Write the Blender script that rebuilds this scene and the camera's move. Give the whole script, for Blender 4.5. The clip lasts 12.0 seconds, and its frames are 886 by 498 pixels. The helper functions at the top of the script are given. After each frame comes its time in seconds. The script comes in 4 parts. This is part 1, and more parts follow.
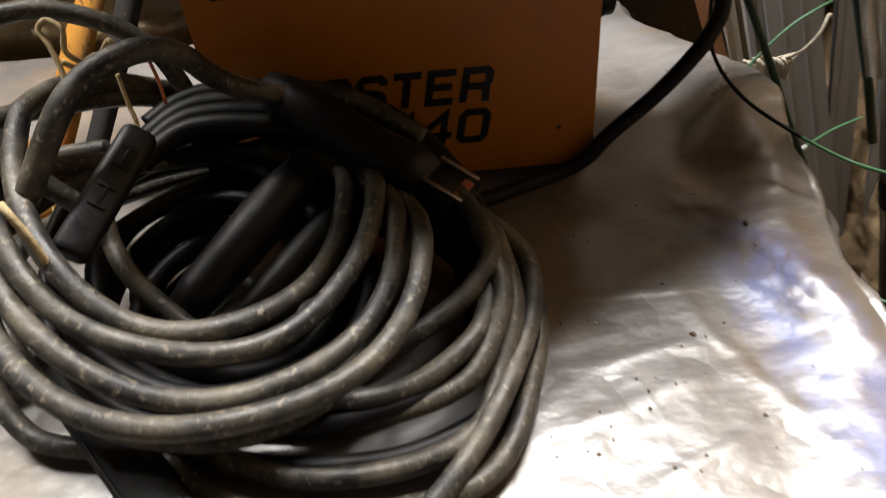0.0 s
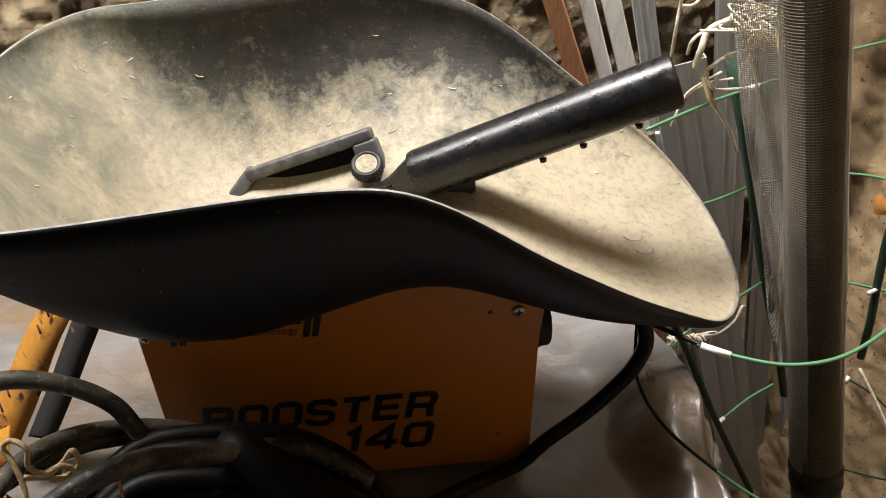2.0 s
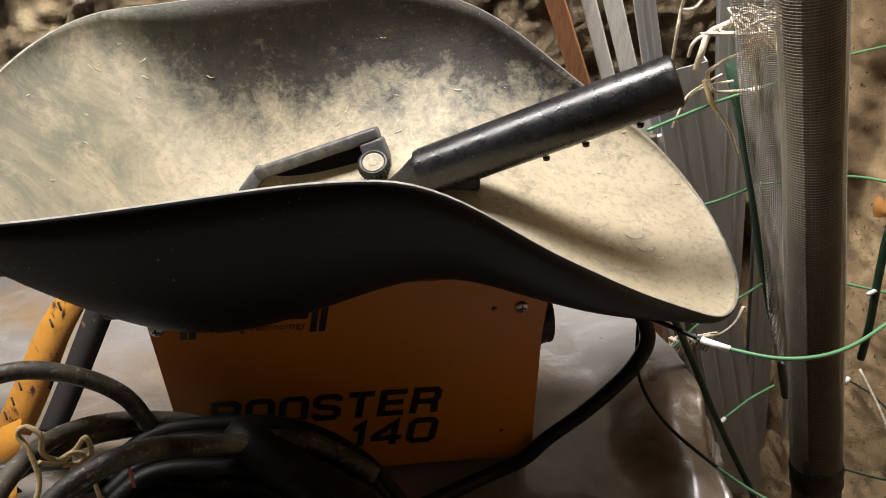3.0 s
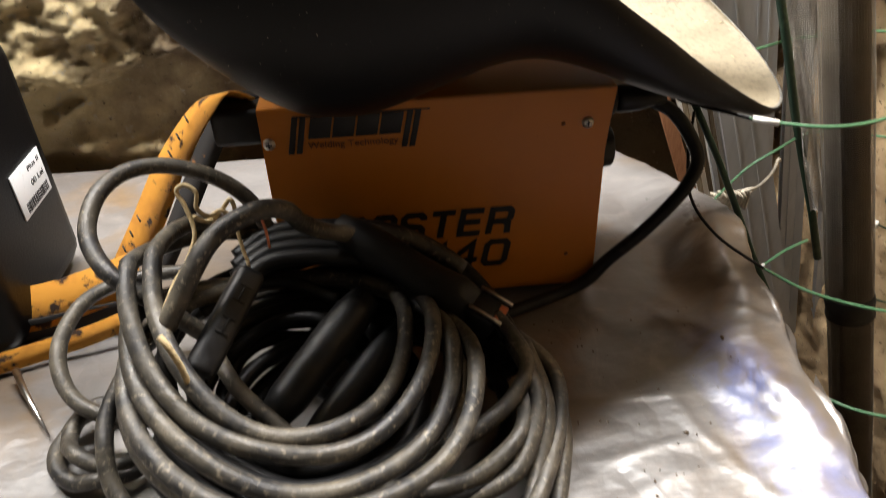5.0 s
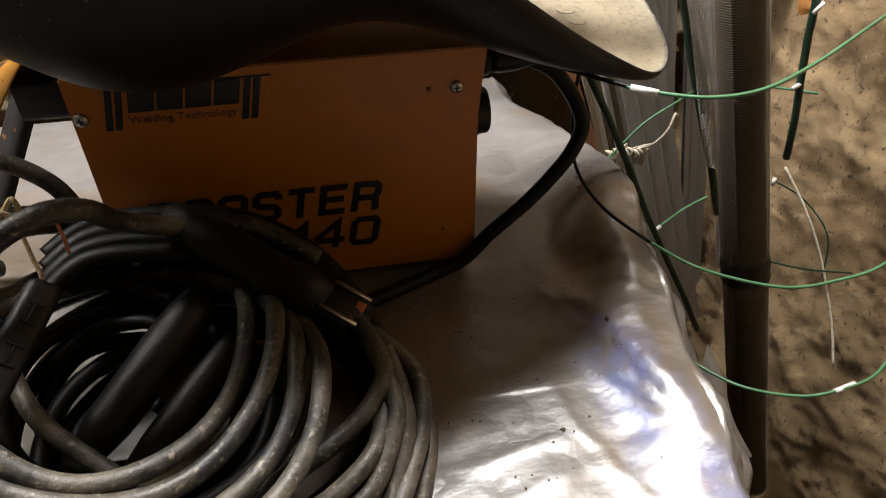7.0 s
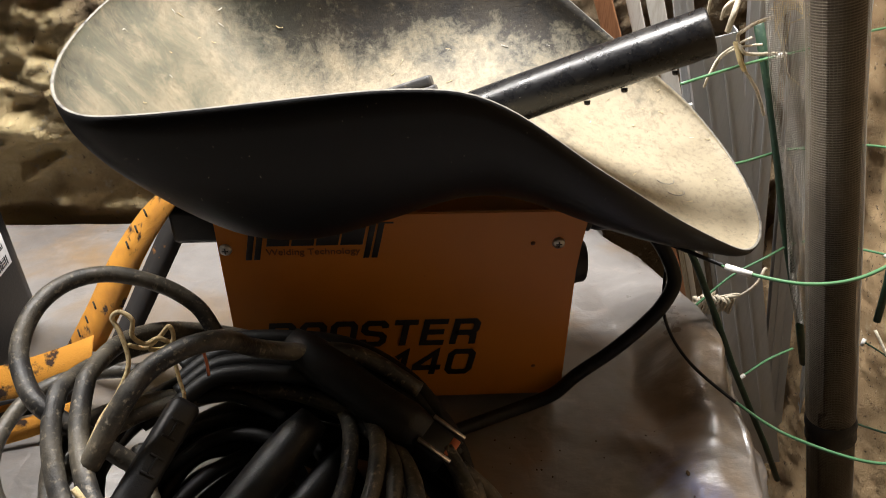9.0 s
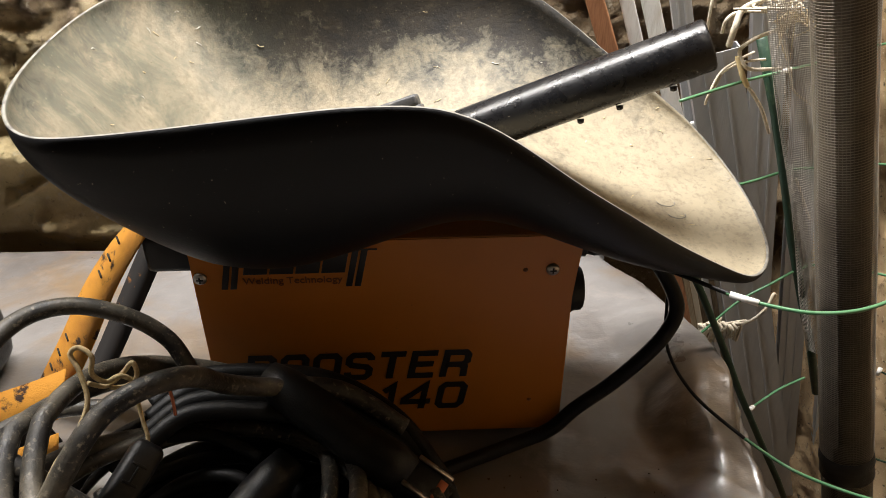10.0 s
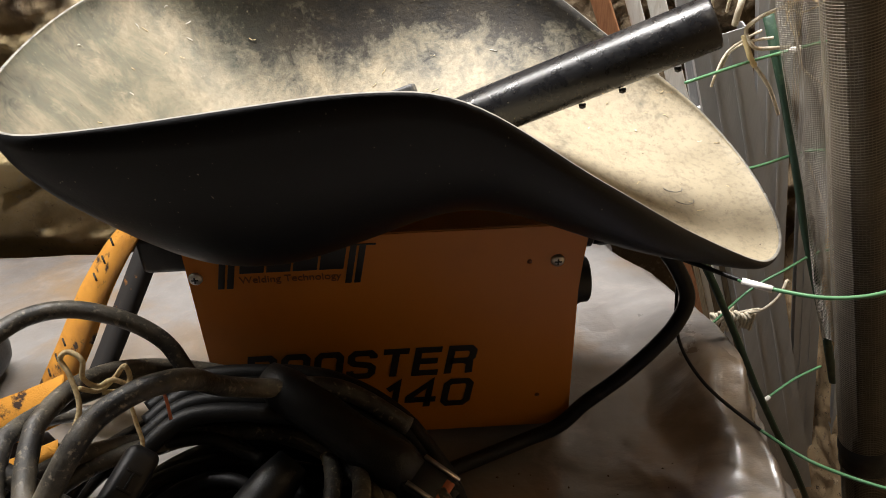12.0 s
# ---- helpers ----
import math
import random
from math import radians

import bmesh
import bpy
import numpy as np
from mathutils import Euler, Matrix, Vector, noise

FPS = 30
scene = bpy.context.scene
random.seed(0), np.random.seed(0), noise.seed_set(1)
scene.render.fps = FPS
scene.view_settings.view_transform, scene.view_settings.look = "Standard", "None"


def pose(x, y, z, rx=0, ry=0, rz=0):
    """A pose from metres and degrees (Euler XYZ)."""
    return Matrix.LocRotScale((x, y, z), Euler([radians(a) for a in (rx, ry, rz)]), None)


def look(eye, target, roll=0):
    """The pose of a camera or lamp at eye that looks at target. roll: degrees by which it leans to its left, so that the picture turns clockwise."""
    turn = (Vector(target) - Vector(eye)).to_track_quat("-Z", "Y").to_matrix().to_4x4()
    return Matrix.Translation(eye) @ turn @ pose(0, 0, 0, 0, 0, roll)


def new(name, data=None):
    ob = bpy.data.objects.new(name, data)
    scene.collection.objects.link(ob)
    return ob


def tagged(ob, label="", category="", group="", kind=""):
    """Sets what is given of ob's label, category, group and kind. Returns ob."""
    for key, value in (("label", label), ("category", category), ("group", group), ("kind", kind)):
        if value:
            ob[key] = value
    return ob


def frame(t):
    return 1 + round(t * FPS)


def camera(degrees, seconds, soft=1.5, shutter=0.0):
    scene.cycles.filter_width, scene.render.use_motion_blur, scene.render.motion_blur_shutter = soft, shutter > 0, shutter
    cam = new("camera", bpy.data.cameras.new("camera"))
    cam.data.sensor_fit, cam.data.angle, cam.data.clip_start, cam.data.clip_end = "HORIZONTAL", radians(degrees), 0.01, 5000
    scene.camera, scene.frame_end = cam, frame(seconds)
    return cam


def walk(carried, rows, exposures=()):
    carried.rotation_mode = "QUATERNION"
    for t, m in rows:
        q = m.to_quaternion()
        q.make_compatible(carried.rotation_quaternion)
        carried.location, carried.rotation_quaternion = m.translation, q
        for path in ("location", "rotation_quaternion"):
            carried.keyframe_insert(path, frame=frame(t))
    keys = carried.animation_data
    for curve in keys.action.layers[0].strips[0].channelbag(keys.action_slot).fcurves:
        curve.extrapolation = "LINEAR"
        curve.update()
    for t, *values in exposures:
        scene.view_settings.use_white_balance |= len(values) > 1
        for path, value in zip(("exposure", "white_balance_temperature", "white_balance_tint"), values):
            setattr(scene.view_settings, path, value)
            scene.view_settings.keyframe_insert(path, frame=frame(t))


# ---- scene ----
cam = camera(62.9, 12.0, soft=0.6, shutter=0.4)
PATH = [
    (0, (0.032, -0.522, 0.364), (0.012, 1.014, -0.917), -5.6),
    (0.5, (0.025, -0.584, 0.386), (0.115, 0.919, -0.929), -2.7),
    (0.6, (0.031, -0.587, 0.395), (0.129, 0.91, -0.927), -2.7),
    (0.8, (0.042, -0.568, 0.42), (0.174, 0.927, -0.903), -1.8),
    (1, (0.076, -0.522, 0.456), (0.188, 0.994, -0.844), -3.6),
    (1.2, (0.076, -0.495, 0.488), (0.239, 1.085, -0.728), -2.8),
    (1.5, (0.071, -0.438, 0.533), (0.217, 1.171, -0.646), -2.2),
    (2, (0.044, -0.424, 0.552), (0.197, 1.205, -0.598), -0.6),
    (2.5, (0.04, -0.432, 0.554), (0.195, 1.206, -0.583), -0.3),
    (2.7, (0.043, -0.434, 0.554), (0.193, 1.206, -0.582), -0.3),
    (4.3, (-0.004, -0.51, 0.482), (0.126, 1.168, -0.598), -1.2),
    (4.5, (-0.017, -0.531, 0.472), (0.109, 1.144, -0.613), -1.1),
    (5, (-0.033, -0.583, 0.463), (0.084, 1.067, -0.66), -2.3),
    (5.5, (-0.034, -0.614, 0.407), (0.162, 0.938, -0.838), -1.4),
    (6, (-0.001, -0.586, 0.416), (0.239, 0.937, -0.858), -1.3),
    (6.5, (0.021, -0.539, 0.435), (0.276, 0.974, -0.848), -1.2),
    (7, (0.04, -0.508, 0.459), (0.309, 0.999, -0.829), -0.3),
    (7.5, (0.029, -0.492, 0.47), (0.266, 1.023, -0.813), 0.9),
    (7.7, (0.025, -0.492, 0.481), (0.22, 1.039, -0.791), 1.1),
    (9.3, (0.015, -0.515, 0.529), (0.105, 1.169, -0.547), 0.5),
    (9.5, (0.02, -0.512, 0.524), (0.11, 1.18, -0.539), 0.5),
    (10, (0.033, -0.483, 0.512), (0.105, 1.214, -0.543), -0.2),
    (10.5, (0.029, -0.483, 0.517), (0.094, 1.221, -0.527), -0.9),
    (11, (0.031, -0.476, 0.513), (0.087, 1.229, -0.532), -1.4),
    (11.5, (0.033, -0.475, 0.509), (0.086, 1.226, -0.541), -1.8),
    (12, (0.04, -0.471, 0.5), (0.086, 1.224, -0.56), -2.1),
]
walk(cam, [(t, look(eye, target, roll)) for t, eye, target, roll in PATH],
     ((0, 0.13), (0.5, 0.08), (1.0, -0.17), (1.5, -0.03), (2.5, -0.04), (4.5, 0.28), (5.0, 0.45), (5.5, 0.18), (6.0, 0.05), (6.5, -0.13), (7.0, 0.06), (7.5, 0.34), (9.5, 0.2), (12.0, 0.15)))

# ---- world and lamp ----
world = bpy.data.worlds.new("cellar_air")
scene.world = world
world.use_nodes = True
world.node_tree.nodes["Background"].inputs[0].default_value = (0.9, 0.8, 0.65, 1)
world.node_tree.nodes["Background"].inputs[1].default_value = 0.004


def area_lamp(name, place, watts, length, width, colour):
    """An unseen lamp placed overhead, long in x, shining down."""
    data = bpy.data.lights.new(name, "AREA")
    data.shape, data.size, data.size_y = "RECTANGLE", length, width
    data.energy, data.color = watts, colour
    ob = new(name, data)
    ob.location = place
    return ob


# two added lamps, set left and right so their shadows soften each other
for place, watts, length, width in (((-0.5, 0.22, 1.3), 34, 1.0, 0.16), ((0.3, 0.22, 1.3), 24, 0.4, 0.16)):
    area_lamp("unseen_overhead_lamp", place, watts, length, width, (1.0, 0.967, 0.935))


# ---- materials ----
def mat(name, colour, rough=0.5, metal=0.0, spec=0.5):
    m = bpy.data.materials.new(name)
    m.use_nodes = True
    b = m.node_tree.nodes["Principled BSDF"]
    b.inputs["Base Color"].default_value = (*colour, 1)
    b.inputs["Roughness"].default_value = rough
    b.inputs["Metallic"].default_value = metal
    b.inputs["Specular IOR Level"].default_value = spec
    return m


def node(m, kind, **inputs):
    n = m.node_tree.nodes.new(kind)
    for key, value in inputs.items():
        n.inputs[key.replace("_", " ")].default_value = value
    return n


def link(m, a, b):
    m.node_tree.links.new(a, b)


def bsdf(m):
    return m.node_tree.nodes["Principled BSDF"]


def noise_mask(m, scale, low, high, detail=6.0, rough=0.6, distort=0.0, stretch=None):
    """A 0 to 1 mask of stains at a real size (scale: per metre)."""
    co = node(m, "ShaderNodeTexCoord")
    n = node(m, "ShaderNodeTexNoise", Scale=scale, Detail=detail, Roughness=rough, Distortion=distort)
    if stretch:
        mp = node(m, "ShaderNodeMapping", Scale=stretch)
        link(m, co.outputs["Object"], mp.inputs["Vector"])
        link(m, mp.outputs["Vector"], n.inputs["Vector"])
    else:
        link(m, co.outputs["Object"], n.inputs["Vector"])
    r = node(m, "ShaderNodeMapRange")
    r.inputs["From Min"].default_value, r.inputs["From Max"].default_value = low, high
    link(m, n.outputs["Fac"], r.inputs["Value"])
    return r.outputs["Result"]


def tint(m, mask, colour):
    """Lay colour over the material's base where the mask is high."""
    b = bsdf(m)
    mix = node(m, "ShaderNodeMix")
    mix.data_type = "RGBA"
    link(m, mask, mix.inputs["Factor"])
    old = b.inputs["Base Color"]
    if old.is_linked:
        link(m, old.links[0].from_socket, mix.inputs[6])
    else:
        mix.inputs[6].default_value = old.default_value
    mix.inputs[7].default_value = (*colour, 1)
    link(m, mix.outputs[2], old)


def rough_by(m, mask, low, high):
    r = node(m, "ShaderNodeMapRange")
    r.inputs["To Min"].default_value, r.inputs["To Max"].default_value = low, high
    link(m, mask, r.inputs["Value"])
    link(m, r.outputs["Result"], bsdf(m).inputs["Roughness"])


def bump(m, scale, depth, detail=8.0, stretch=None, rough=0.6):
    h = noise_mask(m, scale, 0.2, 0.8, detail, rough, 0.0, stretch)
    b = node(m, "ShaderNodeBump", Distance=depth, Strength=1.0)
    link(m, h, b.inputs["Height"])
    n = bsdf(m).inputs["Normal"]
    if n.is_linked:
        link(m, n.links[0].from_socket, b.inputs["Normal"])
    link(m, b.outputs["Normal"], n)


orange = mat("orange_paint", (0.5, 0.168, 0.006), 0.42)
tint(orange, noise_mask(orange, 9, 0.5, 0.85), (0.4, 0.125, 0.005))
tint(orange, noise_mask(orange, 160, 0.7, 0.78, 3), (0.2, 0.07, 0.015))
bump(orange, 900, 0.00012)

ink = mat("black_print", (0.012, 0.011, 0.012), 0.45)
bump(ink, 500, 0.0001)
slogan_ink = mat("brown_print", (0.16, 0.05, 0.008), 0.5)

plastic = mat("black_plastic", (0.005, 0.005, 0.0056), 0.42, 0.0, 0.4)
tint(plastic, noise_mask(plastic, 60, 0.52, 0.8), (0.018, 0.016, 0.013))
rough_by(plastic, noise_mask(plastic, 90, 0.3, 0.7), 0.33, 0.6)
bump(plastic, 700, 0.00015)

shell_out = mat("shield_black", (0.0045, 0.0043, 0.0052), 0.45, 0.0, 0.28)
tint(shell_out, noise_mask(shell_out, 14, 0.45, 0.8), (0.009, 0.008, 0.008))
tint(shell_out, noise_mask(shell_out, 420, 0.735, 0.75, 2), (0.25, 0.22, 0.17))
bump(shell_out, 800, 0.0001)

# the hollow of the shield: grey-black plastic under pale dust that has slid to its floor
shell_in = mat("shield_dusty", (0.02, 0.019, 0.018), 0.6, 0.0, 0.35)
tint(shell_in, noise_mask(shell_in, 22, 0.42, 0.7, 12, 0.75, 0.6), (0.05, 0.042, 0.031))
tint(shell_in, noise_mask(shell_in, 90, 0.55, 0.7, 10, 0.75), (0.085, 0.072, 0.052))


def calc(m, op, a, b):
    n = node(m, "ShaderNodeMath")
    n.operation = op
    for k, v in enumerate((a, b)):
        if isinstance(v, (int, float)):
            n.inputs[k].default_value = v
        else:
            link(m, v, n.inputs[k])
    return n.outputs["Value"]


def ramp(m, value, low, high):
    r = node(m, "ShaderNodeMapRange")
    r.inputs["From Min"].default_value, r.inputs["From Max"].default_value = low, high
    link(m, value, r.inputs["Value"])
    return r.outputs["Result"]


sep = node(shell_in, "ShaderNodeSeparateXYZ")
link(shell_in, node(shell_in, "ShaderNodeTexCoord").outputs["Object"], sep.inputs["Vector"])
depth = calc(shell_in, "MULTIPLY", calc(shell_in, "SUBTRACT", 0.323, sep.outputs["Z"]), 19.0)
brow = calc(shell_in, "MULTIPLY", ramp(shell_in, sep.outputs["X"], -0.09, -0.17), 1.05)
blots = calc(shell_in, "MULTIPLY", calc(shell_in, "SUBTRACT", noise_mask(shell_in, 12, 0.25, 0.75, 14, 0.74, 0.25), 0.5), 1.9)
ragged = calc(shell_in, "MULTIPLY", calc(shell_in, "SUBTRACT", noise_mask(shell_in, 55, 0.25, 0.75, 12, 0.78, 0.6), 0.5), 1.3)
dust = calc(shell_in, "ADD", calc(shell_in, "ADD", depth, brow), calc(shell_in, "ADD", blots, ragged))
thin_dust = ramp(shell_in, dust, -0.1, 0.18)
tint(shell_in, thin_dust, (0.105, 0.098, 0.075))
tint(shell_in, ramp(shell_in, dust, 0.2, 0.95), (0.3, 0.255, 0.175))
# greenish-grey film at the brow, with darker runs
tint(shell_in, calc(shell_in, "MULTIPLY", ramp(shell_in, sep.outputs["X"], -0.06, -0.15), calc(shell_in, "MULTIPLY", noise_mask(shell_in, 18, 0.34, 0.62, 12, 0.7, 0.8, (1.0, 1.0, 0.45)), 0.85)), (0.085, 0.09, 0.068))
tint(shell_in, calc(shell_in, "MULTIPLY", thin_dust, calc(shell_in, "MULTIPLY", noise_mask(shell_in, 26, 0.5, 0.8, 10, 0.7, 1.2), 0.55)), (0.13, 0.11, 0.08))
tint(shell_in, calc(shell_in, "MULTIPLY", thin_dust, calc(shell_in, "MULTIPLY", noise_mask(shell_in, 60, 0.56, 0.8, 10, 0.75, 0.5), 0.6)), (0.38, 0.33, 0.235))
tint(shell_in, calc(shell_in, "MULTIPLY", thin_dust, calc(shell_in, "MULTIPLY", noise_mask(shell_in, 170, 0.48, 0.66, 8, 0.75), 0.55)), (0.12, 0.1, 0.07))
tint(shell_in, noise_mask(shell_in, 300, 0.7, 0.75, 3), (0.09, 0.07, 0.045))
tint(shell_in, calc(shell_in, "MULTIPLY", noise_mask(shell_in, 420, 0.67, 0.71, 3), 0.35), (0.4, 0.36, 0.27))
bump(shell_in, 60, 0.0004, 10, None, 0.7)
bump(shell_in, 350, 0.00025)

shell_rim = mat("shield_worn_rim", (0.2, 0.19, 0.165), 0.6)
tint(shell_rim, noise_mask(shell_rim, 120, 0.45, 0.7), (0.08, 0.075, 0.07))

tube_black = mat("handle_black", (0.007, 0.007, 0.008), 0.3)
tint(tube_black, noise_mask(tube_black, 60, 0.58, 0.8, 8, 0.7), (0.06, 0.054, 0.046))
tint(tube_black, noise_mask(tube_black, 500, 0.7, 0.74, 3), (0.25, 0.22, 0.18))
rough_by(tube_black, noise_mask(tube_black, 120, 0.3, 0.7, 8), 0.2, 0.4)
bump(tube_black, 500, 0.00012)

# near-black, for the shade in the window frame's slot
slot_black = mat("dark_slot_sheet", (0.003, 0.003, 0.0033), 0.8, 0.0, 0.1)
frame_grey = mat("dusty_grey_plastic", (0.045, 0.045, 0.046), 0.45)
tint(frame_grey, noise_mask(frame_grey, 60, 0.48, 0.8, 10, 0.7), (0.19, 0.175, 0.145))
bump(frame_grey, 500, 0.0002)

rubber = mat("cable_rubber", (0.016, 0.0155, 0.0155), 0.4)
tint(rubber, noise_mask(rubber, 24, 0.4, 0.68, 8, 0.65), (0.125, 0.108, 0.08))
tint(rubber, noise_mask(rubber, 220, 0.56, 0.72, 6), (0.24, 0.205, 0.15))
tint(rubber, noise_mask(rubber, 130, 0.58, 0.68, 8, 0.7), (0.02, 0.019, 0.018))
rough_by(rubber, noise_mask(rubber, 40, 0.35, 0.65), 0.3, 0.62)
bump(rubber, 450, 0.0003)

rubber_clean = mat("mains_rubber", (0.0055, 0.0054, 0.0058), 0.48, 0.0, 0.28)
tint(rubber_clean, noise_mask(rubber_clean, 60, 0.5, 0.8), (0.022, 0.02, 0.016))
bump(rubber_clean, 500, 0.0002)

film = mat("plastic_film", (0.2, 0.188, 0.18), 0.3, 0.0, 1.0)
tint(film, noise_mask(film, 5, 0.42, 0.7, 8), (0.12, 0.105, 0.095))
tint(film, noise_mask(film, 11, 0.55, 0.75, 10, 0.7, 1.0), (0.28, 0.25, 0.225))
tint(film, noise_mask(film, 6, 0.5, 0.68, 8, 0.6, 0.5), (0.19, 0.13, 0.075))
fsep = node(film, "ShaderNodeSeparateXYZ")
link(film, node(film, "ShaderNodeTexCoord").outputs["Object"], fsep.inputs["Vector"])
# bluish sheen along the fold, painted into the film's colour
across = calc(film, "ABSOLUTE", calc(film, "SUBTRACT", calc(film, "ADD", fsep.outputs["X"], calc(film, "MULTIPLY", fsep.outputs["Y"], 0.10)), 0.235), 0.0)
along = ramp(film, calc(film, "ABSOLUTE", calc(film, "ADD", fsep.outputs["Y"], 0.25), 0.0), 0.19, 0.09)
blue_sheen = calc(film, "MULTIPLY", calc(film, "MULTIPLY", ramp(film, across, 0.04, 0.012), along), noise_mask(film, 22, 0.35, 0.6, 6, 0.6, 1.5))
tint(film, calc(film, "MULTIPLY", blue_sheen, 0.7), (0.2, 0.26, 0.6))
tint(film, noise_mask(film, 150, 0.69, 0.76, 4), (0.12, 0.09, 0.06))
rough_by(film, noise_mask(film, 16, 0.3, 0.7, 8), 0.26, 0.5)
cells = node(film, "ShaderNodeTexVoronoi", Scale=11.0, Randomness=1.0)
cells.feature = "SMOOTH_F1"
cmap = node(film, "ShaderNodeMapping", Scale=(1.0, 2.0, 1.0))
link(film, node(film, "ShaderNodeTexCoord").outputs["Object"], cmap.inputs["Vector"])
link(film, cmap.outputs["Vector"], cells.inputs["Vector"])
cb = node(film, "ShaderNodeBump", Distance=0.003, Strength=1.0)
link(film, cells.outputs["Distance"], cb.inputs["Height"])
link(film, cb.outputs["Normal"], bsdf(film).inputs["Normal"])
bump(film, 30, 0.0008, 5, (1.0, 1.8, 1.0), 0.6)
folds = node(film, "ShaderNodeTexVoronoi", Scale=13.0, Randomness=1.0)
folds.feature = "DISTANCE_TO_EDGE"
warp_by = node(film, "ShaderNodeTexNoise", Scale=9.0, Detail=4.0)
link(film, node(film, "ShaderNodeTexCoord").outputs["Object"], warp_by.inputs["Vector"])
bent = node(film, "ShaderNodeVectorMath")
bent.operation = "MULTIPLY_ADD"
link(film, warp_by.outputs["Color"], bent.inputs[0])
bent.inputs[1].default_value = (0.22, 0.14, 0.0)
link(film, node(film, "ShaderNodeTexCoord").outputs["Object"], bent.inputs[2])
link(film, bent.outputs["Vector"], folds.inputs["Vector"])
fb = node(film, "ShaderNodeBump", Distance=0.0028, Strength=1.0)
link(film, calc(film, "MINIMUM", folds.outputs["Distance"], 0.35), fb.inputs["Height"])
link(film, bsdf(film).inputs["Normal"].links[0].from_socket, fb.inputs["Normal"])
link(film, fb.outputs["Normal"], bsdf(film).inputs["Normal"])
bsdf(film).inputs["Coat Weight"].default_value = 0.7
bsdf(film).inputs["Coat IOR"].default_value = 1.7
bsdf(film).inputs["Coat Roughness"].default_value = 0.22

stone = mat("rough_stone_wall", (0.62, 0.49, 0.26), 0.9)
tint(stone, noise_mask(stone, 7, 0.42, 0.68, 10), (0.4, 0.3, 0.17))
tint(stone, noise_mask(stone, 38, 0.52, 0.75, 10, 0.7), (0.62, 0.52, 0.33))
tint(stone, noise_mask(stone, 90, 0.62, 0.74, 8), (0.07, 0.05, 0.035))
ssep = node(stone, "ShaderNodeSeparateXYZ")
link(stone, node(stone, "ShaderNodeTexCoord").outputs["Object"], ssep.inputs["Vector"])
# darker brown towards the right, with a ragged border
browner = calc(stone, "ADD", ssep.outputs["X"], calc(stone, "MULTIPLY", calc(stone, "SUBTRACT", noise_mask(stone, 9, 0.2, 0.8, 8), 0.5), 0.35))
tint(stone, calc(stone, "MULTIPLY", ramp(stone, browner, -0.41, -0.29), 0.85), (0.15, 0.1, 0.058))
tint(stone, noise_mask(stone, 55, 0.6, 0.7, 8), (0.5, 0.44, 0.33))
bump(stone, 60, 0.009, 12, None, 0.75)
bump(stone, 420, 0.0012, 6)

earth = mat("brown_earth_wall", (0.5, 0.35, 0.19), 0.95)
tint(earth, noise_mask(earth, 9, 0.4, 0.66, 10), (0.33, 0.215, 0.11))
tint(earth, noise_mask(earth, 50, 0.55, 0.72, 10, 0.7), (0.5, 0.39, 0.24))
tint(earth, noise_mask(earth, 75, 0.56, 0.66, 10, 0.75), (0.2, 0.13, 0.07))
tint(earth, noise_mask(earth, 140, 0.62, 0.68, 6), (0.1, 0.068, 0.04))
tint(earth, noise_mask(earth, 260, 0.64, 0.7, 4), (0.58, 0.47, 0.31))
bump(earth, 150, 0.0024, 12, None, 0.75)
bump(earth, 500, 0.0012, 6)

# dull plaster of the unseen walls and ceiling, dark to limit bounced light
plain = mat("unseen_room_plaster", (0.12, 0.1, 0.075), 0.9)
tint(plain, noise_mask(plain, 4, 0.4, 0.7, 8), (0.085, 0.07, 0.05))
bump(plain, 80, 0.003, 8)

bench_wood = mat("bench_boards", (0.22, 0.14, 0.08), 0.8)
bump(bench_wood, 60, 0.001, 8, (1, 12, 12))

alu = mat("grey_metal_profile", (0.43, 0.435, 0.44), 0.45, 0.35)
tint(alu, noise_mask(alu, 20, 0.4, 0.75, 8, 0.6, 0.0, (4, 4, 0.6)), (0.36, 0.36, 0.36))
rough_by(alu, noise_mask(alu, 60, 0.3, 0.7, 8, 0.6, 0.0, (5, 5, 0.5)), 0.3, 0.6)
bump(alu, 200, 0.00008, 6, (4, 4, 0.3))

wood = mat("raw_orange_wood", (0.42, 0.19, 0.085), 0.75)
tint(wood, noise_mask(wood, 70, 0.4, 0.7, 8, 0.6, 0.4, (8, 8, 0.5)), (0.27, 0.11, 0.045))
bump(wood, 180, 0.0005, 6, (8, 8, 0.5))

pale_wood = mat("painted_white_slat", (0.82, 0.8, 0.75), 0.55)
tint(pale_wood, noise_mask(pale_wood, 40, 0.5, 0.75, 8, 0.6, 0.0, (6, 6, 0.7)), (0.6, 0.56, 0.48))
bump(pale_wood, 150, 0.0004, 6, (6, 6, 0.5))

lath_brown = mat("weathered_lath", (0.3, 0.235, 0.15), 0.8)
tint(lath_brown, noise_mask(lath_brown, 60, 0.4, 0.7, 8, 0.6, 0.4, (8, 8, 0.5)), (0.16, 0.12, 0.075))
bump(lath_brown, 180, 0.0004, 6, (8, 8, 0.5))

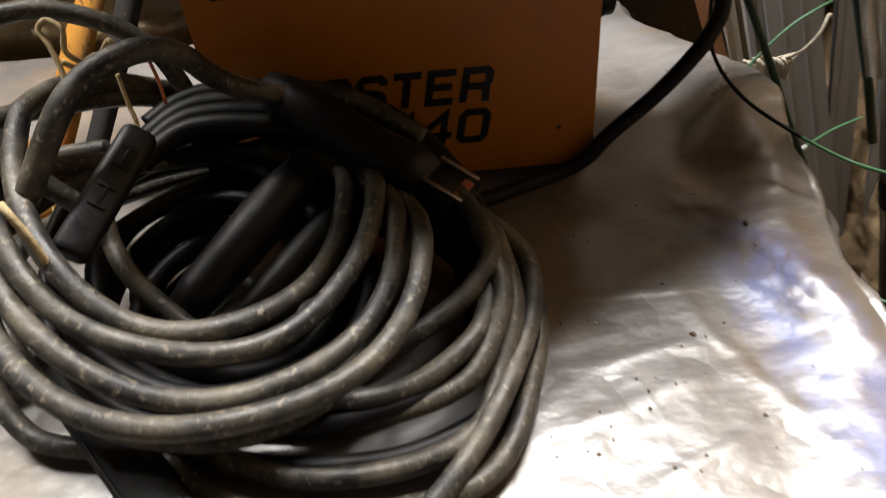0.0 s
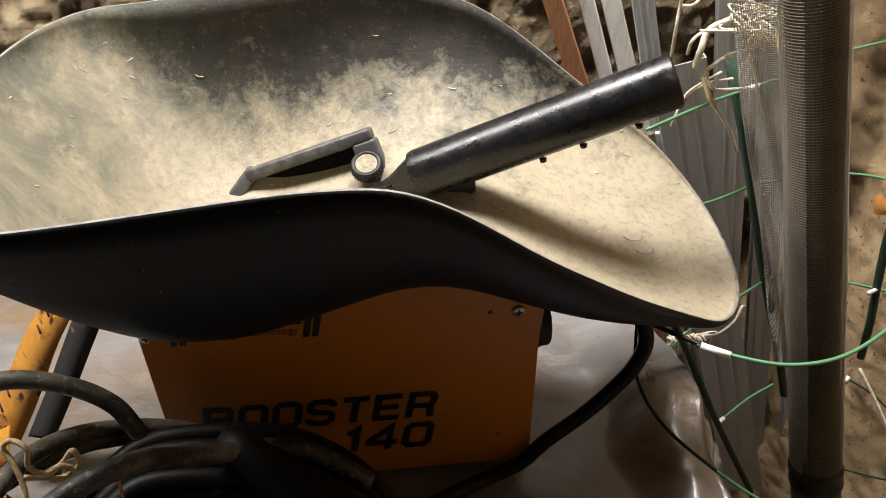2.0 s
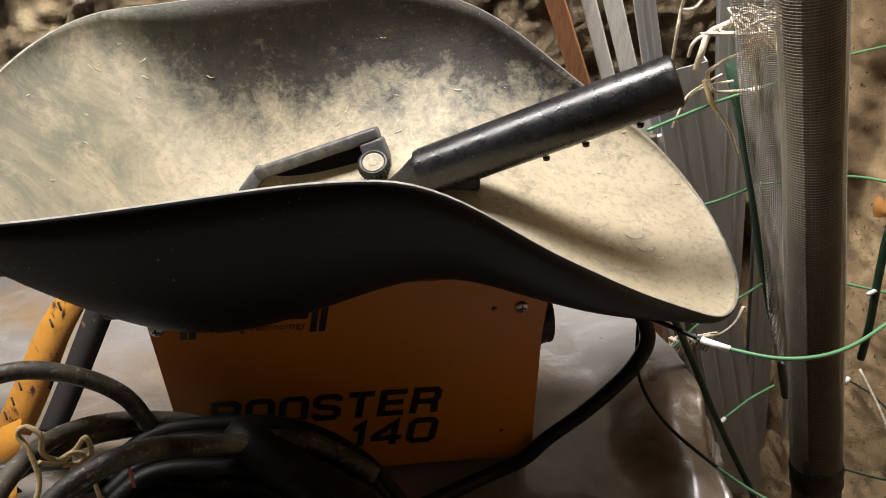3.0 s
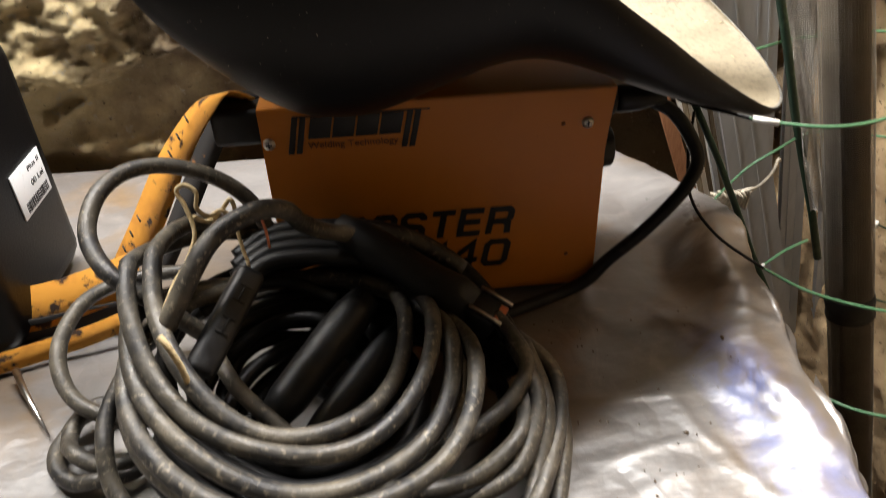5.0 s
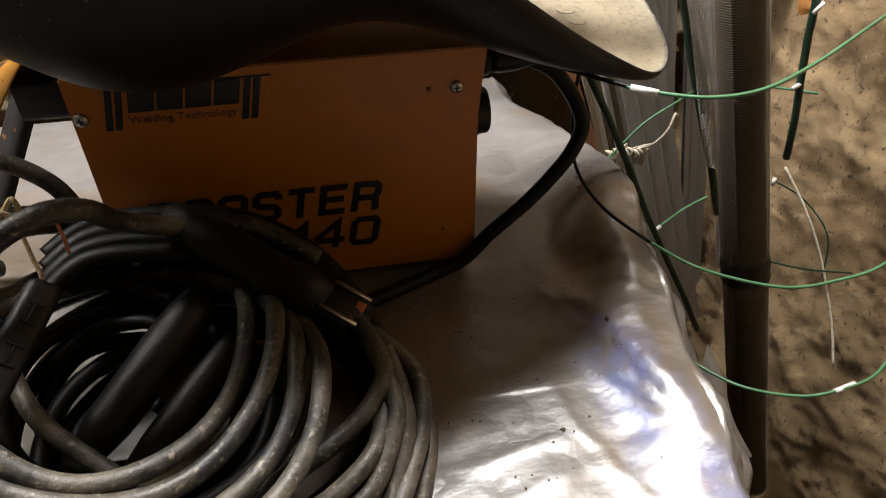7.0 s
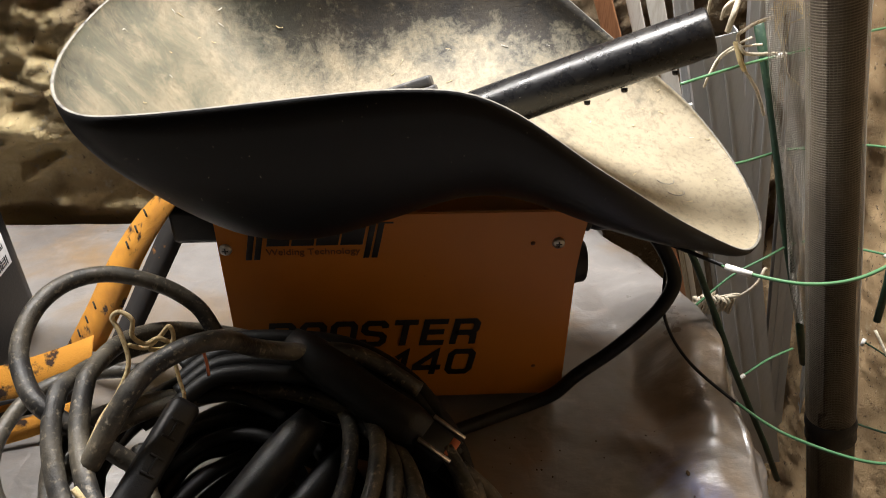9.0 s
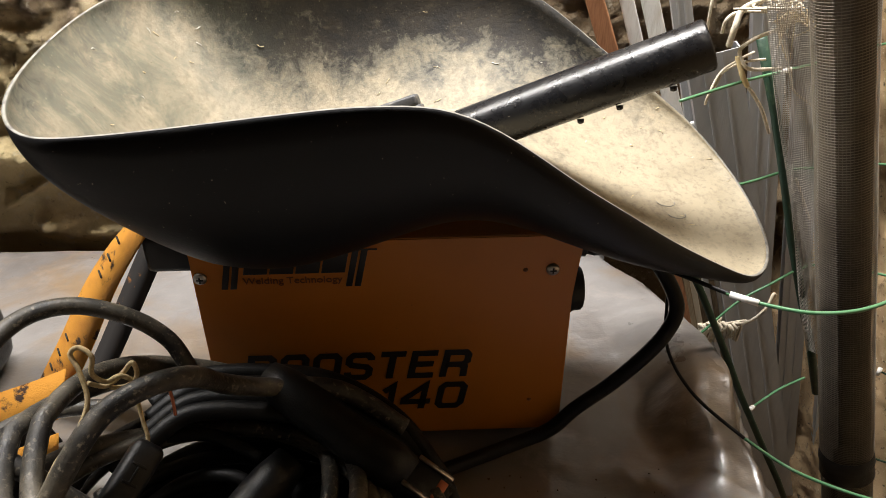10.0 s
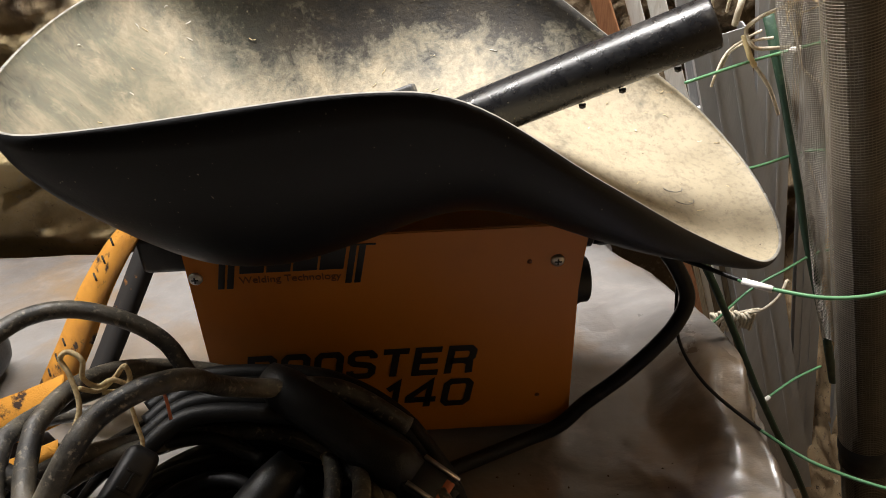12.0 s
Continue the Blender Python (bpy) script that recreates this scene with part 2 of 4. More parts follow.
mesh_grey = mat("grey_woven_mesh", (0.27, 0.24, 0.195), 0.5, 0.3)
tint(mesh_grey, noise_mask(mesh_grey, 18, 0.4, 0.7, 8), (0.17, 0.14, 0.105))
tint(mesh_grey, noise_mask(mesh_grey, 600, 0.68, 0.74, 3), (0.6, 0.55, 0.45))
bump(mesh_grey, 900, 0.0004, 3, (1, 1, 0.05))
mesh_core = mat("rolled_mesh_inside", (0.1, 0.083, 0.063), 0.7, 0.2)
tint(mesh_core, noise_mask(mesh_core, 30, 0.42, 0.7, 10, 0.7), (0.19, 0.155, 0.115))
bump(mesh_core, 900, 0.0006, 3)
mesh_pale = mat("pale_mesh_wire", (0.5, 0.48, 0.44), 0.5, 0.3)
tint(mesh_pale, noise_mask(mesh_pale, 25, 0.45, 0.7), (0.3, 0.28, 0.25))

green = mat("green_coated_wire", (0.075, 0.2, 0.095), 0.35)
tint(green, noise_mask(green, 60, 0.55, 0.8), (0.14, 0.26, 0.16))
dark_green = mat("dark_green_rod", (0.012, 0.04, 0.022), 0.5)
tint(dark_green, noise_mask(dark_green, 90, 0.55, 0.75), (0.06, 0.1, 0.06))
white_tape = mat("white_sleeve", (0.75, 0.74, 0.7), 0.5)
tint(white_tape, noise_mask(white_tape, 200, 0.55, 0.75), (0.5, 0.47, 0.4))
twine = mat("cream_twine", (0.6, 0.47, 0.26), 0.85)
tint(twine, noise_mask(twine, 300, 0.45, 0.7), (0.36, 0.26, 0.13))
bump(twine, 900, 0.0004, 4)
pale_twine = mat("pale_twine", (0.62, 0.56, 0.45), 0.85)
tint(pale_twine, noise_mask(pale_twine, 300, 0.45, 0.7), (0.4, 0.34, 0.25))
bump(pale_twine, 900, 0.0004, 4)
steel = mat("bare_steel", (0.6, 0.58, 0.55), 0.3, 1.0)
tint(steel, noise_mask(steel, 300, 0.5, 0.75), (0.35, 0.3, 0.25))
copper = mat("red_copper", (0.5, 0.16, 0.08), 0.4, 0.4)
webbing = mat("orange_webbing", (0.66, 0.29, 0.03), 0.8)
tint(webbing, noise_mask(webbing, 30, 0.5, 0.75, 8), (0.45, 0.17, 0.02))
tint(webbing, noise_mask(webbing, 45, 0.57, 0.63, 8), (0.04, 0.018, 0.009))
bump(webbing, 500, 0.0006, 2, (1, 1, 6))
webbing_back = mat("black_webbing", (0.018, 0.016, 0.015), 0.85)
tint(webbing_back, noise_mask(webbing_back, 40, 0.62, 0.7, 6), (0.3, 0.12, 0.02))
case_black = mat("case_black", (0.003, 0.003, 0.0034), 0.36, 0.0, 0.2)
bump(case_black, 300, 0.0001)
paper = mat("white_label", (0.75, 0.75, 0.76), 0.6)
tint(paper, noise_mask(paper, 200, 0.6, 0.8), (0.6, 0.6, 0.6))
leaf_dry = mat("dry_leaf", (0.4, 0.17, 0.04), 0.8)
crumb_brown = mat("brown_crumbs", (0.1, 0.065, 0.035), 0.9)
straw = mat("pale_straw", (0.6, 0.48, 0.27), 0.8)


# ---- builders ----
def finish(name, bm, material, parent=None, smooth=True):
    data = bpy.data.meshes.new(name)
    bm.to_mesh(data)
    bm.free()
    for m in material if isinstance(material, (list, tuple)) else (material,):
        data.materials.append(m)
    if smooth:
        for p in data.polygons:
            p.use_smooth = True
    ob = new(name, data)
    if parent:
        ob.parent = parent
    return ob


def part(name, bm, material, parent, label="", smooth=True):
    ob = finish(name, bm, material, parent, smooth)
    if label:
        ob["label"] = label
    return ob


def thing(name, label, category, group="", kind=""):
    return tagged(new(name), label, category, group, kind)


def block(lo, hi, bevel=0.0, segs=2, bm=None):
    """A bevelled box between two corners."""
    one = bmesh.new()
    bmesh.ops.create_cube(one, size=1)
    for v in one.verts:
        v.co = Vector([lo[i] + (v.co[i] + 0.5) * (hi[i] - lo[i]) for i in range(3)])
    if bevel:
        bmesh.ops.bevel(one, geom=one.edges[:], offset=bevel, segments=segs, profile=0.5, affect="EDGES")
    if bm is None:
        return one
    data = bpy.data.meshes.new("tmp")
    one.to_mesh(data)
    one.free()
    bm.from_mesh(data)
    bpy.data.meshes.remove(data)
    return bm


def smooth_path(points, n=10, closed=False):
    """Catmull-Rom through the points."""
    p = [Vector(q) for q in points]
    out, count = [], len(p)
    spans = count if closed else count - 1
    for i in range(spans):
        if closed:
            a, b, c, d = p[i - 1], p[i], p[(i + 1) % count], p[(i + 2) % count]
        else:
            a, b, c, d = p[max(i - 1, 0)], p[i], p[i + 1], p[min(i + 2, count - 1)]
        for k in range(n):
            s = k / n
            out.append(0.5 * (2 * b + (c - a) * s + (2 * a - 5 * b + 4 * c - d) * s * s + (3 * b - a - 3 * c + d) * s ** 3))
    if not closed:
        out.append(p[-1])
    return out


def sweep(path, radius, segs=10, closed=False, bm=None, flat=None):
    """A round bar along the path; radius: one number or one a point; flat: (width, height) of a rectangular bar instead."""
    bm = bm or bmesh.new()
    n = len(path)
    rings, side = [], None
    for i, p in enumerate(path):
        a, b = path[i - 1] if (i or closed) else path[0], path[(i + 1) % n] if (i < n - 1 or closed) else path[-1]
        d = (b - a).normalized()
        if side is None:
            side = d.cross(Vector((0, 0, 1)) if abs(d.z) < 0.9 else Vector((0, 1, 0))).normalized()
        side = (side - d * side.dot(d)).normalized()
        up = side.cross(d)
        r = radius[i] if isinstance(radius, (list, tuple)) else radius
        if flat:
            corners = [(-1, -1), (1, -1), (1, 1), (-1, 1)]
            rings.append([bm.verts.new(p + side * (flat[0] / 2 * u) + up * (flat[1] / 2 * v)) for u, v in corners])
        else:
            rings.append([bm.verts.new(p + (side * math.cos(t) + up * math.sin(t)) * r) for t in (2 * math.pi * k / segs for k in range(segs))])
    m = len(rings[0])
    for i in range(n if closed else n - 1):
        a, b = rings[i], rings[(i + 1) % n]
        for k in range(m):
            bm.faces.new((a[k], a[(k + 1) % m], b[(k + 1) % m], b[k]))
    if not closed:
        bm.faces.new(rings[0][::-1])
        bm.faces.new(rings[-1])
    bmesh.ops.recalc_face_normals(bm, faces=bm.faces[:])
    return bm


def rod(a, b, r, segs=12, r2=None):
    return sweep([Vector(a), Vector(b)], [r, r if r2 is None else r2], segs)


def lathe(profile, a, axis, segs=24):
    """Turn (radius, height) pairs about an axis that starts at a."""
    axis = Vector(axis).normalized()
    side = axis.orthogonal().normalized()
    other = axis.cross(side)
    bm, rings = bmesh.new(), []
    for r, h in profile:
        c = Vector(a) + axis * h
        rings.append([bm.verts.new(c + (side * math.cos(t) + other * math.sin(t)) * max(r, 1e-5)) for t in (2 * math.pi * k / segs for k in range(segs))])
    for p, q in zip(rings, rings[1:]):
        for k in range(segs):
            bm.faces.new((p[k], p[(k + 1) % segs], q[(k + 1) % segs], q[k]))
    bmesh.ops.remove_doubles(bm, verts=bm.verts[:], dist=5e-5)
    bmesh.ops.recalc_face_normals(bm, faces=bm.faces[:])
    return bm


def ribbon(path, wide, thick):
    """A flat band along the path; wide: its width as one vector a point."""
    bm, rings = bmesh.new(), []
    n = len(path)
    for i, p in enumerate(path):
        d = (path[min(i + 1, n - 1)] - path[max(i - 1, 0)]).normalized()
        w = wide[i]
        nrm = d.cross(w).normalized() * thick / 2
        rings.append([bm.verts.new(q) for q in (p - w / 2 - nrm, p + w / 2 - nrm, p + w / 2 + nrm, p - w / 2 + nrm)])
    for a, b in zip(rings, rings[1:]):
        for k in range(4):
            bm.faces.new((a[k], a[(k + 1) % 4], b[(k + 1) % 4], b[k]))
    bm.faces.new(rings[0][::-1])
    bm.faces.new(rings[-1])
    bmesh.ops.recalc_face_normals(bm, faces=bm.faces[:])
    return bm


def sheet(us, vs, place, bm=None):
    """A grid of faces; place(u, v) gives each corner."""
    bm = bm or bmesh.new()
    rows = [[bm.verts.new(place(u, v)) for u in us] for v in vs]
    for a, b in zip(rows, rows[1:]):
        for k in range(len(us) - 1):
            bm.faces.new((a[k], a[k + 1], b[k + 1], b[k]))
    return bm


def oriented(bm, origin, x_axis, up):
    """Place a mesh built along +x at origin, pointing along x_axis."""
    x = Vector(x_axis).normalized()
    y = Vector(up).cross(x).normalized()
    z = x.cross(y)
    m = Matrix((x, y, z)).transposed().to_4x4()
    m.translation = Vector(origin)
    bm.transform(m)
    return bm


def words(text, name, x0, x1, z0, z1, y, material, parent, weight=0.0, shear=0.0):
    """Flat lettering on the plane y, filling x0..x1 and z0..z1."""
    c = bpy.data.curves.new(name, "FONT")
    c.body, c.offset, c.extrude, c.shear = text, weight, 0.01, shear
    tmp = new(name, c)
    data = bpy.data.meshes.new_from_object(tmp.evaluated_get(bpy.context.evaluated_depsgraph_get()))
    bpy.data.objects.remove(tmp)
    xs, ys = [v.co.x for v in data.vertices], [v.co.y for v in data.vertices]
    for v in data.vertices:
        fx, fy = (v.co.x - min(xs)) / (max(xs) - min(xs)), (v.co.y - min(ys)) / (max(ys) - min(ys))
        v.co = Vector((x0 + fx * (x1 - x0), y - (0.0006 if v.co.z > 0 else 0.0), z0 + fy * (z1 - z0)))
    data.materials.clear()
    data.materials.append(material)
    ob = new(name, data)
    ob.parent = parent
    return ob


GLYPHS = {
    "B": [([(0, 0), (0, 1), (0.84, 1), (1, 0.87), (1, 0.65), (0.9, 0.53), (1, 0.41), (1, 0.13), (0.84, 0)], True), ([(0, 0.53), (0.9, 0.53)], False)],
    "O": [([(0.16, 0), (0, 0.14), (0, 0.86), (0.16, 1), (0.84, 1), (1, 0.86), (1, 0.14), (0.84, 0)], True)],
    "S": [([(1, 0.76), (1, 0.87), (0.84, 1), (0.16, 1), (0, 0.87), (0, 0.66), (0.16, 0.55), (0.84, 0.46), (1, 0.34), (1, 0.13), (0.84, 0), (0.16, 0), (0, 0.13), (0, 0.24)], False)],
    "T": [([(-0.08, 1), (1.08, 1)], False), ([(0.5, 1), (0.5, -0.1)], False)],
    "E": [([(1.05, 1), (0, 1), (0, 0), (1.05, 0)], False), ([(0, 0.52), (0.95, 0.52)], False)],
    "R": [([(0, -0.1), (0, 1), (0.84, 1), (1, 0.87), (1, 0.6), (0.84, 0.46), (0, 0.46)], False), ([(0.7, 0.46), (0.93, 0.36), (0.98, -0.1)], False)],
    "1": [([(0.0, 0.74), (0.75, 1), (0.75, -0.1)], False)],
    "4": [([(0.76, -0.1), (0.76, 1), (0, 0.36), (0, 0.24), (1.08, 0.24)], False)],
}
GLYPHS["0"] = GLYPHS["O"]


def square_words(text, widths, x0, x1, z0, z1, parent, thick=0.0062, slant=0.2):
    """Wide square slanted capitals printed on the plane y = 0, filling x0..x1 and z0..z1."""
    bm = bmesh.new()
    gap, lean = 0.0032, slant * (z1 - z0)
    unit = (x1 - x0 - lean - gap * (len(text) - 1)) / sum(widths)
    left = x0
    for letter, wide in zip(text, widths):
        for depth_step, (line, closed) in enumerate(GLYPHS[letter]):
            pts = [Vector((left + thick / 2 + u * (unit * wide - thick), z0 + thick / 2 + v * (z1 - z0 - thick))) for u, v in line]
            pts = [Vector((p.x, min(max(p.y, z0), z1))) for p in pts]
            n, pairs = len(pts), []
            for k, p in enumerate(pts):
                a = pts[k - 1] if k or closed else None
                b = pts[(k + 1) % n] if k < n - 1 or closed else None
                d1 = (p - a).normalized() if a else (b - p).normalized()
                d2 = (b - p).normalized() if b else d1
                mid = (d1 + d2).normalized()
                across = Vector((-mid.y, mid.x)) * (thick / 2 / max(0.45, mid.dot(d1)))
                pairs.append([bm.verts.new((q.x + slant * (q.y - z0), -0.0006 - 0.0001 * depth_step, q.y)) for q in (p + across, p - across)])
            for k in range(n if closed else n - 1):
                a, b = pairs[k], pairs[(k + 1) % n]
                bm.faces.new((a[0], a[1], b[1], b[0]))
        left += unit * wide + gap
    return part("lettering", bm, ink, parent, smooth=False)


def fbm(p, scale, seed=0.0, octaves=5):
    return noise.fractal(Vector(p) * scale + Vector((seed, seed * 0.7, -seed)), 1.0, 2.0, octaves)


# ---- the cellar ----
def wall_back(x, z):
    """Rough masonry: jutting stones over set-back smooth mortar, with a crumbling ledge at the foot."""
    field = fbm((x * 0.8, 0, z * 1.3), 6, 3.0) + 0.9 * min(1.0, max(-1.0, (z - 0.10 + 0.10 * (x + 0.42)) / 0.10)) - 0.9 * math.exp(-((x + 0.2) / 0.14) ** 2) * math.exp(-((z - 0.12) / 0.12) ** 2)
    step = min(1.0, max(0.0, field / 0.16 + 0.2))
    ledge = 0.022 * math.exp(-((z - 0.022 - 0.01 * fbm((x, 0, 0), 9, 2.0)) / 0.013) ** 2) * max(0.0, 0.6 + fbm((x, 0, z), 30, 9.0))
    y = 0.405 - 0.045 * step - ledge
    y -= 0.02 * fbm((x, 0, z), 6, 1.0) + 0.013 * fbm((x, 0, z), 22, 2.0) * (0.1 + 0.9 * step) + 0.007 * fbm((x, 0, z), 75, 5.0) * (0.1 + step)
    return Vector((x, y, z))


def spaced(*spans):
    out = []
    for lo, hi, n in spans:
        out += [lo + (hi - lo) * k / n for k in range(n)]
    return out + [spans[-1][1]]


def strip_wall(name, bm, material, label):
    return tagged(finish(name, bm, material), label, "wall", kind="structure")


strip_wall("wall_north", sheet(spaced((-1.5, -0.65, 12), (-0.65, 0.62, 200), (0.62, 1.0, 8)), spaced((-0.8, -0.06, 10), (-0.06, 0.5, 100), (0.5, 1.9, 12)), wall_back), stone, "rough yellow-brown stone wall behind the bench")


def wall_side(y, z):
    x = 0.60 - 0.12 * (y - 0.1) - 0.016 * fbm((0, y, z), 5, 4.0) - 0.003 * fbm((0, y, z), 26, 6.0) - 0.0022 * fbm((0, y, z), 95, 8.0)
    return Vector((x, y, z))


strip_wall("wall_east", sheet(spaced((0.5, -0.3, 130), (-0.3, -1.6, 14)), spaced((-0.8, -0.45, 8), (-0.45, 0.5, 150), (0.5, 1.9, 12)), wall_side), earth, "crumbling brown earth wall beside the bench")
# two walls and a ceiling out of view, added to control bounced light
strip_wall("wall_south", block((-1.6, -1.7, -0.8), (0.9, -1.6, 1.9)), plain, "unseen plain wall added to close the room and shape bounced light")
strip_wall("wall_west", block((-1.6, -1.6, -0.8), (-1.5, 0.5, 1.9)), plain, "unseen plain wall added to close the room and shape bounced light")
tagged(finish("ceiling", block((-1.6, -1.7, 1.9), (0.95, 0.5, 2.0)), plain), "unseen plain ceiling added to close the room and shape bounced light", "ceiling", kind="structure")
tagged(finish("floor", sheet(spaced((-1.6, 1.0, 60)), spaced((-1.7, 0.5, 50)), lambda x, y: Vector((x, y, -0.78 + 0.015 * fbm((x, y, 0), 5, 7)))), earth), "bare trodden earth cellar floor", "floor", kind="structure")

bench = thing("workbench", "wooden workbench hidden under a plastic sheet", "workbench")
part("top", block((-1.2, -0.8, -0.05), (0.28, 0.375, -0.012), 0.004), bench_wood, bench)
for bx in (-1.15, 0.2):
    for by in (-0.75, 0.3):
        part("leg", block((bx, by, -0.79), (bx + 0.06, by + 0.06, -0.05), 0.004), bench_wood, bench)

EDGE_Y = (-0.8, -0.45, -0.33, -0.2, -0.1, 0.0, 0.08, 0.15, 0.25, 0.29, 0.4)
EDGE_X = (0.24, 0.262, 0.283, 0.302, 0.312, 0.322, 0.33, 0.328, 0.298, 0.272, 0.25)


CRUMPLE = ((0.235, -0.10, 2.0, 0.09), (0.27, -0.02, 2.3, 0.07), (0.21, -0.22, 1.9, 0.07), (0.15, -0.21, 0.15, 0.05), (0.13, -0.25, 0.3, 0.06), (0.26, -0.19, 2.1, 0.06), (0.17, -0.29, 0.5, 0.07))


def film_at(u, y):
    """The film: flat on the bench, a soft ridge along its brink, then hanging down."""
    e = float(np.interp(y, EDGE_Y, EDGE_X)) + 0.006 * fbm((0, y, 0), 14, 11.0)
    x = -1.2 + (e + 1.2) * min(u, 1.0)
    soft = 0.0022 * fbm((x, y, 0), 7, 2.0) + 0.0005 * fbm((x, y * 1.3, 0), 22, 5.0)
    rise = min(1.0, max(0.0, (x - e + 0.085 + 0.01 * fbm((0, y, 0), 9, 6.0)) / 0.065))
    rise = rise * rise * (3 - 2 * rise)
    near_edge = rise
    ridge = rise * (0.008 + 0.036 * math.exp(-((y - 0.04) / 0.11) ** 2)) * (1.0 + 0.12 * fbm((x, y, 0), 8, 8.0))
    crease = 0.0016 * math.exp(-((y + 0.150 + 0.02 * x) / 0.003) ** 2) * math.exp(-((x - 0.13) / 0.075) ** 4)
    wr = 0.0
    for k in range(7):
        ax, ay, ang, ln = CRUMPLE[k]
        dx, dy = x - ax, y - ay
        p, q = dx * math.cos(ang) + dy * math.sin(ang), -dx * math.sin(ang) + dy * math.cos(ang)
        q += 0.006 * fbm((p, k, 0), 16, 3.0)
        if abs(p) < ln * 2:
            wr += 0.0013 * math.exp(-(p / ln) ** 4) / (1 + (q / 0.005) ** 2)
    cx = float(np.interp(y, (-0.3, -0.231, -0.154, -0.109, -0.06, 0.0, 0.06), (0.30, 0.289, 0.27, 0.255, 0.234, 0.212, 0.195))) + 0.003 * fbm((0, y, 0), 20, 13.0)
    fold_in = math.exp(-((y + 0.13) / 0.12) ** 4)
    away = (x - cx) / (0.026 if x < cx else 0.05)
    wr += 0.012 * fold_in * math.exp(-math.sqrt(away * away + 0.012))
    z = soft * (1 + 0.5 * near_edge) + ridge + crease + wr
    if u > 1.0:
        drop = u - 1.0
        fold = 0.018 * fbm((drop, y, 0), 11, 21.0) + 0.008 * math.sin(y * 60 + 3 * fbm((0, y, 0), 6, 4.0))
        x = e + 0.05 * math.sin(min(drop * 1.6, 1.57)) + fold * min(1.0, drop * 2)
        z = z * max(0.0, 1 - drop * 3) - 0.20 * drop ** 1.4 + fold * 0.3
    return Vector((x, y, z))


film_us = spaced((0, 0.75, 60), (0.75, 1.0, 110), (1.0, 1.9, 46))
film_vs = spaced((-0.8, -0.42, 24), (-0.42, 0.36, 190))
sheet_ob = finish("plastic_sheet", sheet(film_us, film_vs, film_at), film)
tagged(sheet_ob, "crumpled glossy translucent plastic sheet draped over the workbench", "plastic sheet")


# ---- the welder ----
def welder():
    w = thing("welding_inverter", "orange box welding inverter with black ends, standing on the plastic sheet", "welder")
    part("body", block((-0.141, 0.004, 0.012), (0.150, 0.128, 0.217), 0.004), plastic, w)
    for y in (0.0, 0.128):
        # the sheet flares out a little where it meets the hood of the front
        side = bmesh.new()
        f = side.faces.new([side.verts.new((x, y, z)) for x, z in ((-0.1455, 0.012), (0.1605, 0.012), (0.1605, 0.160), (0.1625, 0.186), (0.1665, 0.222), (-0.1455, 0.222))])
        for v in bmesh.ops.extrude_face_region(side, geom=[f])["geom"]:
            if isinstance(v, bmesh.types.BMVert):
                v.co.y += 0.004
        bmesh.ops.recalc_face_normals(side, faces=side.faces[:])
        bmesh.ops.bevel(side, geom=side.edges[:], offset=0.001, segments=2, affect="EDGES")
        part("side_panel", side, orange, w, "orange painted sheet-metal side", smooth=False)
    part("top_cover", block((-0.1455, 0.0042, 0.2172), (0.166, 0.1278, 0.222), 0.001), orange, w, "orange painted sheet-metal top")
    part("front_panel", block((0.150, 0.006, 0.014), (0.160, 0.126, 0.215), 0.004), plastic, w)
    part("rear_panel", block((-0.1448, 0.006, 0.014), (-0.141, 0.126, 0.215), 0.0015), plastic, w)
    part("knob", lathe([(0, 0), (0.0215, 0), (0.0215, 0.004), (0.020, 0.007), (0.0195, 0.013), (0.018, 0.0145), (0, 0.0145)], (0.160, 0.030, 0.150), (1, 0, 0), 28), plastic, w, "black rotary knob")
    part("socket", lathe([(0, 0), (0.014, 0), (0.014, 0.012), (0.011, 0.014), (0, 0.014)], (0.162, 0.034, 0.196), (1, 0, 0)), plastic, w)
    part("bracket", block((-0.195, 0.035, 0.172), (-0.1445, 0.090, 0.208), 0.006), plastic, w)
    for x in (-0.12, 0.13):
        for y in (0.02, 0.11):
            part("foot", rod((x, y, 0.002), (x, y, 0.0125), 0.009), plastic, w)
    for x in (-0.139, 0.142):
        s = part("screw", lathe([(0, 0.0), (0.0055, 0.0), (0.0052, 0.0016), (0.0035, 0.0028), (0, 0.003)], (x, 0.0, 0.19), (0, -1, 0), 20), steel, w, "bright screw head")
        part("slot", block((x - 0.0027, -0.0033, 0.1894), (x + 0.0027, -0.0028, 0.1906)), ink, s)
        part("slot", block((x - 0.0006, -0.0034, 0.1873), (x + 0.0006, -0.0029, 0.1927)), ink, s)
    for x, z in ((0.131, 0.049), (0.12, 0.19), (-0.05, 0.06)):
        part("chip", lathe([(0, 0), (0.0022, 0), (0, 0.0006)], (x, 0.0, z), (0, -1, 0), 7), slogan_ink, w)
    square_words("BOOSTER", (1, 1, 1, 1, 1, 1, 1), -0.119, 0.080, 0.079, 0.110, w)
    square_words("140", (0.62, 1.08, 1), -0.007, 0.0765, 0.042, 0.0735, w)
    words("Welding Technology", "lettering", -0.106, -0.027, 0.1815, 0.1895, -0.0002, slogan_ink, w, 0.006)
    # the maker's emblem as plain black shapes
    def slanted(x0, x1, z0, z1):
        bm = block((x0, -0.0009, z0), (x1, 0.0, z1), 0.0004)
        for v in bm.verts:
            v.co.x += 0.22 * (v.co.z - 0.195)
        part("emblem", bm, ink, w)

    for k in range(4):
        x = -0.1045 + 0.0205 * k
        slanted(x, x + 0.0188, 0.1925, 0.2125)
